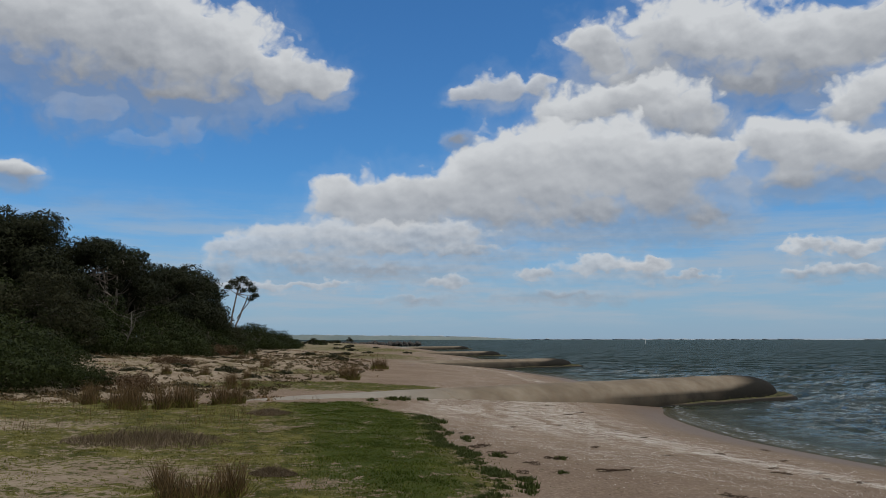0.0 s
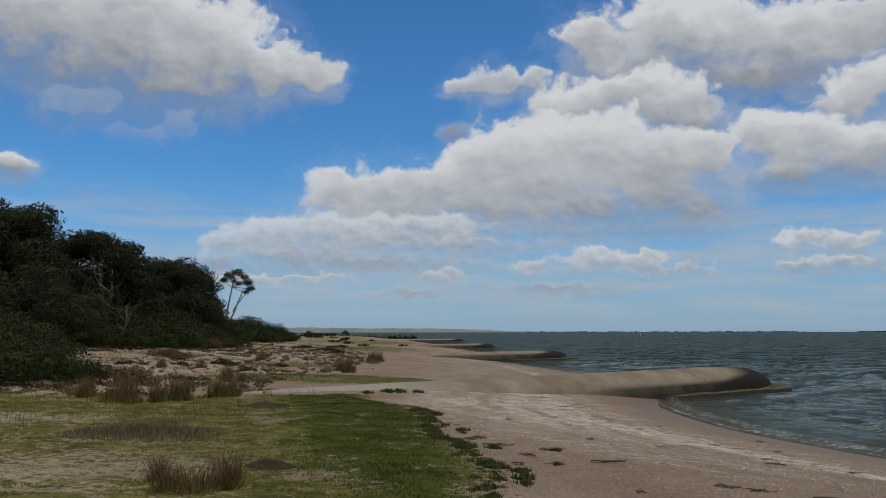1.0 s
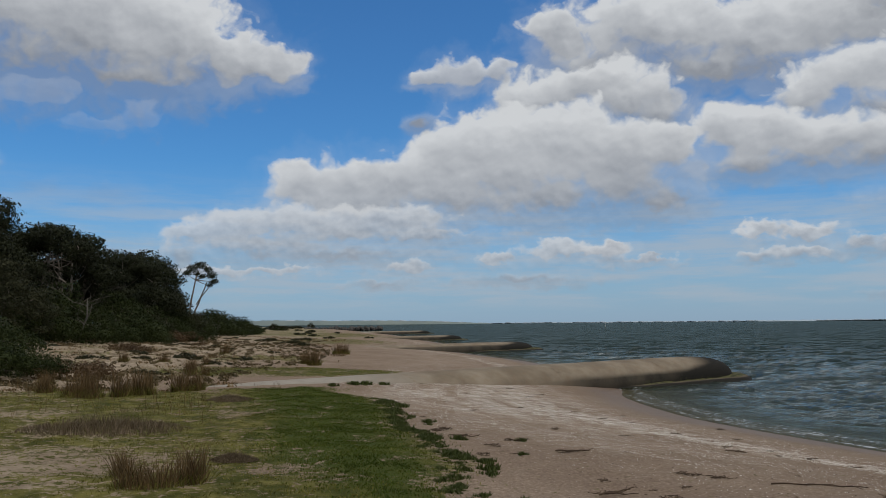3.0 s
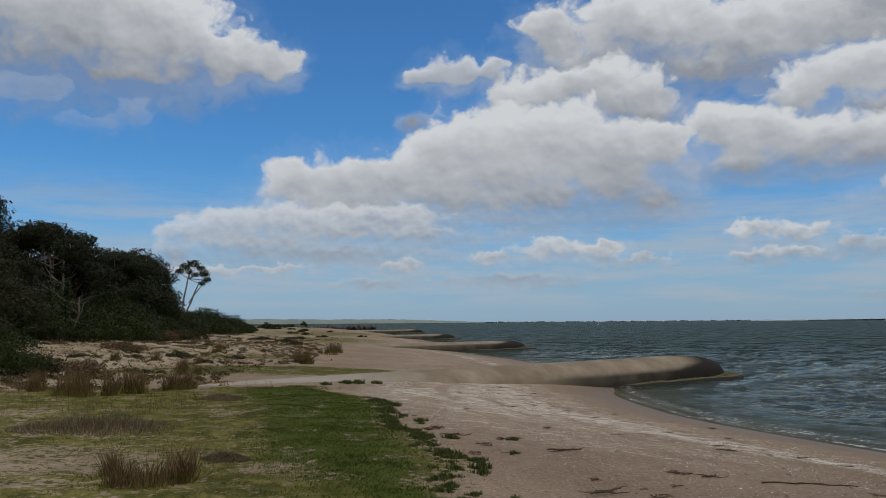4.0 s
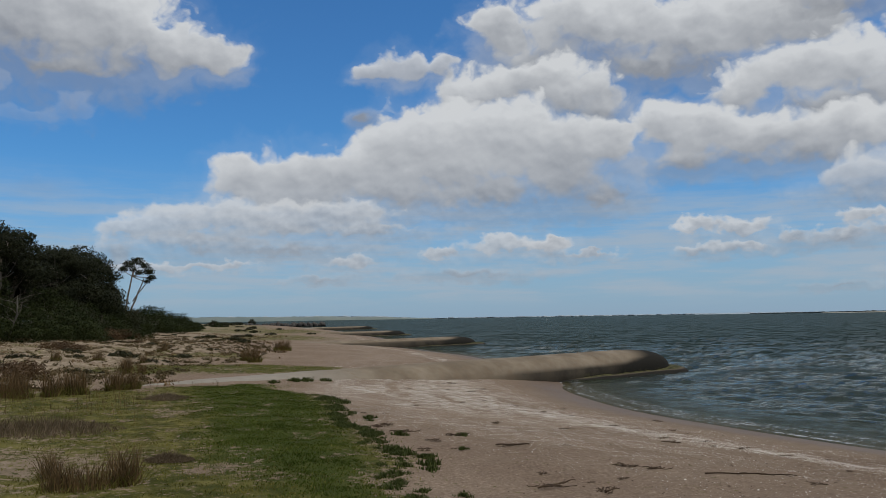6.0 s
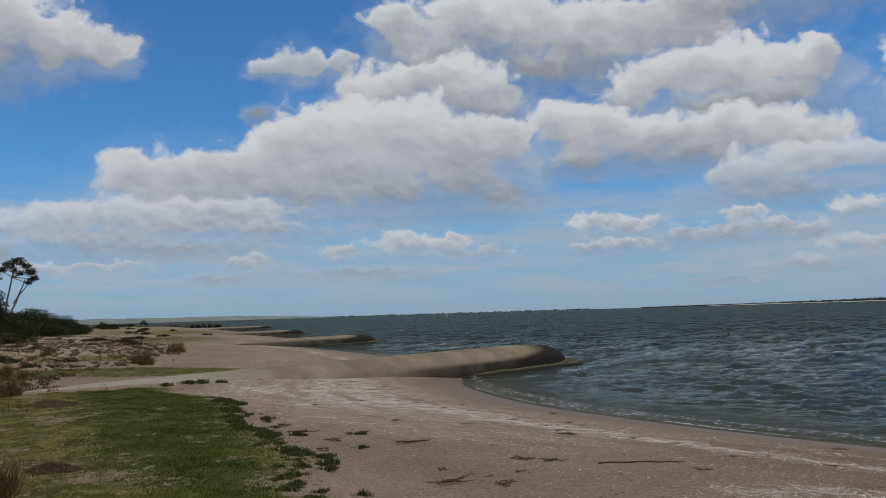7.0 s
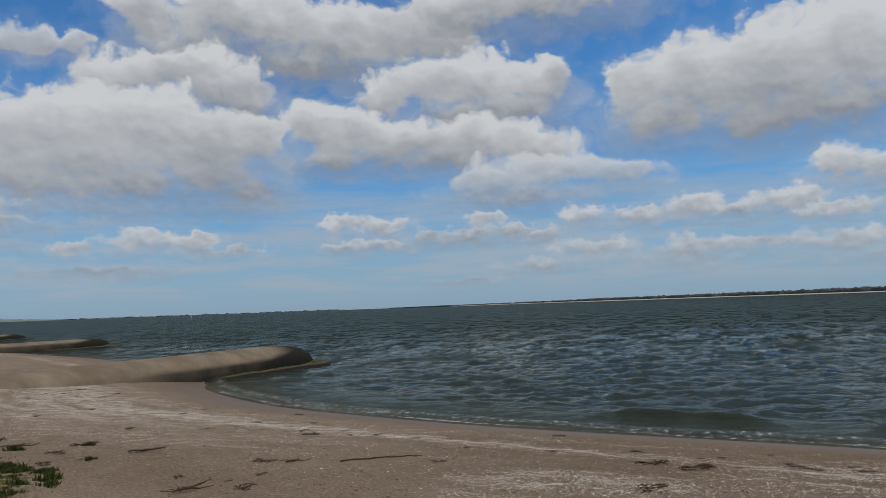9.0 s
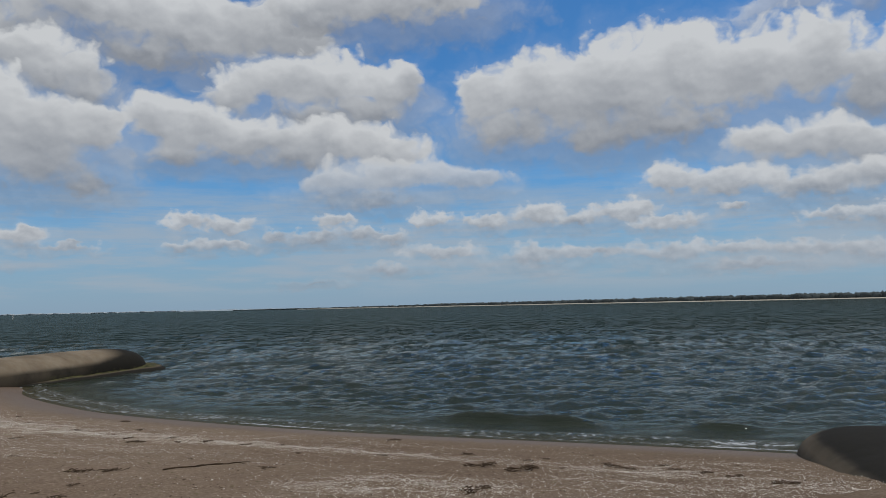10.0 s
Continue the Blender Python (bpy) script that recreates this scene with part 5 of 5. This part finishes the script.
v, f = blades(np.stack([x, y, land(x, y)], -1), r.uniform(0.02, 0.08, len(x)) * (1 + y / 60), 0.02, r, 1.8, 2)
tagged(part("dune_litter", mesh_of("dune_litter", v, f), RUSH), "dry brown litter and low stems over hummocky dune sand", "dry grass", kind="stuff")
# tall thin seed stems standing in the yellow turf
n = 2600
x, y = r.uniform(-13, -3, n), r.uniform(12, 21, n)
keep = fbm(x / 1.4, y / 1.4, 3, 98) > 0.06
x, y = x[keep], y[keep]
v, f = blades(np.stack([x, y, land(x, y)], -1), r.uniform(0.1, 0.34, len(x)), 0.004, r, 0.5)
tagged(part("seed_stems", mesh_of("seed_stems", v, f), RUSH), "thin brown seed stems standing in yellow turf", "dry grass", kind="stuff")

# crumbly clumps of low growth that roughen the dune and the turf's edge
n = 2600
y = 20 + 60 * r.random(n) ** 1.5
x = shore(y) - r.uniform(12.5, 30, n)
keep = (x / y > -0.56) & (fbm(x / 4, y / 4, 2, 97) > -0.12) & ~((y < 22) & (x > -7))
clumps = [(a, b, float(land(a, b)) + 0.03, w, w, 0.4 * w) for a, b, w in zip(x[keep], y[keep], r.uniform(0.07, 0.26, n)[keep])]
v, f = leaves(clumps, 24 * len(clumps), 0.05, r, 0.3)
tagged(part("dune_scrub_crumbs", mesh_of("dune_scrub_crumbs", v, f), CRUMB), "tiny brown and olive scrub clumps over dune sand", "dry scrub", kind="stuff")


# ---- what lies on the beach ----
r = np.random.default_rng(200)
n = 560000
sx, sy = r.uniform(-2, 12, n), 3.5 + 28 * r.random(n) ** 1.4
keep = (r.random(n) < shell_cover(sx, sy) * 0.75) & (inland(sx, sy) > 1.2)
sx, sy = sx[keep], sy[keep]
n = len(sx)
size = r.uniform(0.003, 0.0095, n) * (1 + 0.8 * (r.random(n) < 0.06))
a = r.uniform(0, 2 * math.pi, n)
t1 = np.stack([np.cos(a), np.sin(a), r.normal(0, 0.25, n)], -1) * size[:, None]
t2 = np.stack([-np.sin(a), np.cos(a), r.normal(0, 0.25, n)], -1) * (size * r.uniform(0.5, 1, n))[:, None]
mid = np.stack([sx, sy, land(sx, sy) + 0.006], -1) + np.stack([np.zeros(n), np.zeros(n), 0.05 * fbm(sx / 0.9, sy / 0.9, 3, 51) + 0.07 * fbm(sx / 0.3, sy / 0.3, 3, 52)], -1)
dome = mid + np.stack([np.zeros(n), np.zeros(n), size * 0.5], -1)
v = np.stack([mid - t1, mid - t2, mid + t1, mid + t2, dome], 1).reshape(-1, 3)
f = ((np.arange(n) * 5)[:, None, None] + np.array([(0, 1, 4), (1, 2, 4), (2, 3, 4), (3, 0, 4)])[None]).reshape(-1, 3)
tagged(part("shell_grit", mesh_of("shell_grit", v, f), SHELL), "broken white shells scattered in drifts over sand", "shells", kind="stuff")

# dark crumbs of weed and bark
n = 16000
sx, sy = r.uniform(-1, 12, n), 3.8 + 24 * r.random(n) ** 1.4
su = inland(sx, sy)
keep = (su > 1.8) & (su < 11) & (r.random(n) < 0.12 + 1.5 * np.clip(fbm(su / 0.7, sy / 3.0, 3, 140), 0, 1))
sx, sy = sx[keep], sy[keep]
n = len(sx)
a, size = r.uniform(0, 2 * math.pi, n), r.uniform(0.004, 0.012, n)
t1 = np.stack([np.cos(a), np.sin(a), r.normal(0, 0.2, n)], -1) * (size * r.uniform(1, 2.4, n))[:, None]
t2 = np.stack([-np.sin(a), np.cos(a), r.normal(0, 0.2, n)], -1) * (size * 0.7)[:, None]
mid = np.stack([sx, sy, land(sx, sy) + 0.004 + 0.05 * fbm(sx / 0.9, sy / 0.9, 3, 51) + 0.07 * fbm(sx / 0.3, sy / 0.3, 3, 52)], -1)
dome = mid + np.stack([np.zeros(n), np.zeros(n), size * 0.8], -1)
v = np.stack([mid - t1, mid - t2, mid + t1, mid + t2, dome], 1).reshape(-1, 3)
f = ((np.arange(n) * 5)[:, None, None] + np.array([(0, 1, 4), (1, 2, 4), (2, 3, 4), (3, 0, 4)])[None]).reshape(-1, 3)
tagged(part("weed_crumbs", mesh_of("weed_crumbs", v, f), WRACK), "dark crumbs of dried weed scattered over sand", "seaweed", kind="stuff")


def seaweed(seed):
    r = np.random.default_rng(seed)
    ob = thing("seaweed_clump", 0, 0, 0, "small dried dark seaweed clump on the sand", "seaweed", "dried seaweed on the beach")
    strands = []
    for k in range(18):
        p = r.normal(0, 0.07, 3) * (1.4, 0.7, 0.0)
        q = p + r.normal(0, 0.11, 3) * (1.5, 0.8, 0.0)
        line = bent(p, q, r, 6, 0.2)
        line[:, 2] = 0.012 + np.abs(r.normal(0, 0.022, 6))
        strands.append(limb_arrays(line, np.full(6, 0.008), 4))
    part("strand_tangle", mesh_of("strand_tangle", *joined(strands), True), WRACK, ob)
    return ob


weed_a, weed_b = seaweed(301), seaweed(302)
put(weed_a, 1.67, 12.17, 0, 0.6, 0.0)
put(weed_b, 0.87, 12.5, 0, 0.7, 0.0)
for x, y, s in ((2.15, 11.0, 0.9), (1.93, 8.0, 1.0), (2.45, 7.75, 1.0), (5.03, 12.65, 1.0), (5.93, 12.1, 1.0), (4.95, 8.4, 0.8), (0.63, 13.4, 1.5), (3.76, 14.1, 0.8), (8.8, 11.1, 0.8), (7.4, 6.7, 1.5), (7.2, 7.2, 1.4),
                (8.8, 4.3, 1.0), (8.9, 5.3, 0.8), (3.2, 9.3, 1.0), (3.5, 9.2, 1.0), (5.65, 5.75, 1.2), (3.0, 11.2, 0.7), (2.6, 14.5, 0.8), (1.2, 11.5, 1.0), (1.0, 10.6, 0.9), (4.0, 24.5, 1.2), (3.2, 25.5, 1.2), (6.6, 17.3, 0.9), (4.3, 18.0, 0.9), (6.0, 15.0, 0.8)):
    again((weed_a, weed_b)[int(x * 10) % 2], x, y, x * 97, s * 0.5, 0.0)
for k in range(70):
    y = 4.5 + 26 * r.random() ** 1.3
    x = shore(y) - r.choice([r.normal(4.4, 0.5), r.uniform(2.5, 10)])
    again((weed_a, weed_b)[k % 2], x, y, r.uniform(0, 360), r.uniform(0.15, 0.4), 0.0)


def stick(x, y, long, turn, seed, label):
    r = np.random.default_rng(seed)
    ob = thing("driftwood_stick", x, y, height(x, y) + 0.015, label, "driftwood", "driftwood on the beach", turn)
    line = bent((-long / 2, 0, 0.01), (long / 2, 0, 0.015), r, 12, 0.02)
    line[:, 2] = 0.015 + 0.01 * np.abs(np.sin(np.linspace(0, 9, 12)))
    pieces = [limb_arrays(line, np.linspace(0.01, 0.005, 12), 6)]
    for k in (3, 6, 8):
        pieces.append(limb_arrays(bent(line[k], line[k] + (0.18, r.normal(0, 0.12), 0.01), r, 5, 0.1), np.linspace(0.006, 0.003, 5), 5))
    part("wood", mesh_of("wood", *joined(pieces), True), WRACK, ob)
    return ob


stick(4.4, 8.78, 0.95, -20, 1, "long thin dark driftwood stick lying on sand")
stick(2.2, 10.95, 0.45, -10, 2, "short dark twig lying on sand")
stick(2.0, 7.95, 0.4, 30, 3, "short crooked twig lying on sand")

# dark stone groyne and small shrub at the far point
r = np.random.default_rng(400)
bm = bmesh.new()
bmesh.ops.create_icosphere(bm, subdivisions=1, radius=1.0)
ball = np.array([v.co[:] for v in bm.verts])
tris = np.array([[v.index for v in f.verts] for f in bm.faces])
bm.free()
stones = []
for k in range(5):
    v = ball * (1 + r.uniform(-0.3, 0.25, (len(ball), 1))) * (1.2, 1.0, 0.8)
    stones.append(mesh_of("stone", v, tris))
groyne = thing("stone_groyne", -38.0, 318.0, SEA, "dark stone groyne reaching into the bay at the far point", "groyne")
for k in range(110):
    s = k / 110
    ob = part("stone", stones[k % 5], ROCK, groyne)
    ob.matrix_basis = Matrix.LocRotScale((30 * s + r.normal(0, 0.5), 4 * s + r.normal(0, 1.2), 0.3 + r.uniform(0, 0.9) * (1 - 0.4 * s)), Euler(r.uniform(0, 6, 3)), (r.uniform(0.5, 1.1),) * 3)
again(olive, -37.5, 335.0, 30, 0.5)
for k in range(16):
    x, y = r.uniform(-75, -40), r.uniform(230, 330)
    again(mat_plant, x * y / 330, y, r.uniform(0, 360), r.uniform(2.0, 3.5))
r = np.random.default_rng(401)
for x, y, s in ((3.0, 70.0, 0.2), (2.2, 71.5, 0.2), (4.2, 71.0, 0.25), (5.0, 70.6, 0.2), (0.9, 68.0, 0.15)):
    ob = tagged(part("stone", stones[int(x) % 5], ROCK), "small dark stone lying at the water's edge", "stone", "stones at the water's edge")
    ob.matrix_basis = Matrix.LocRotScale((x, y, height(x, y) + 0.1), Euler(r.uniform(0, 6, 3)), (s, s, s))
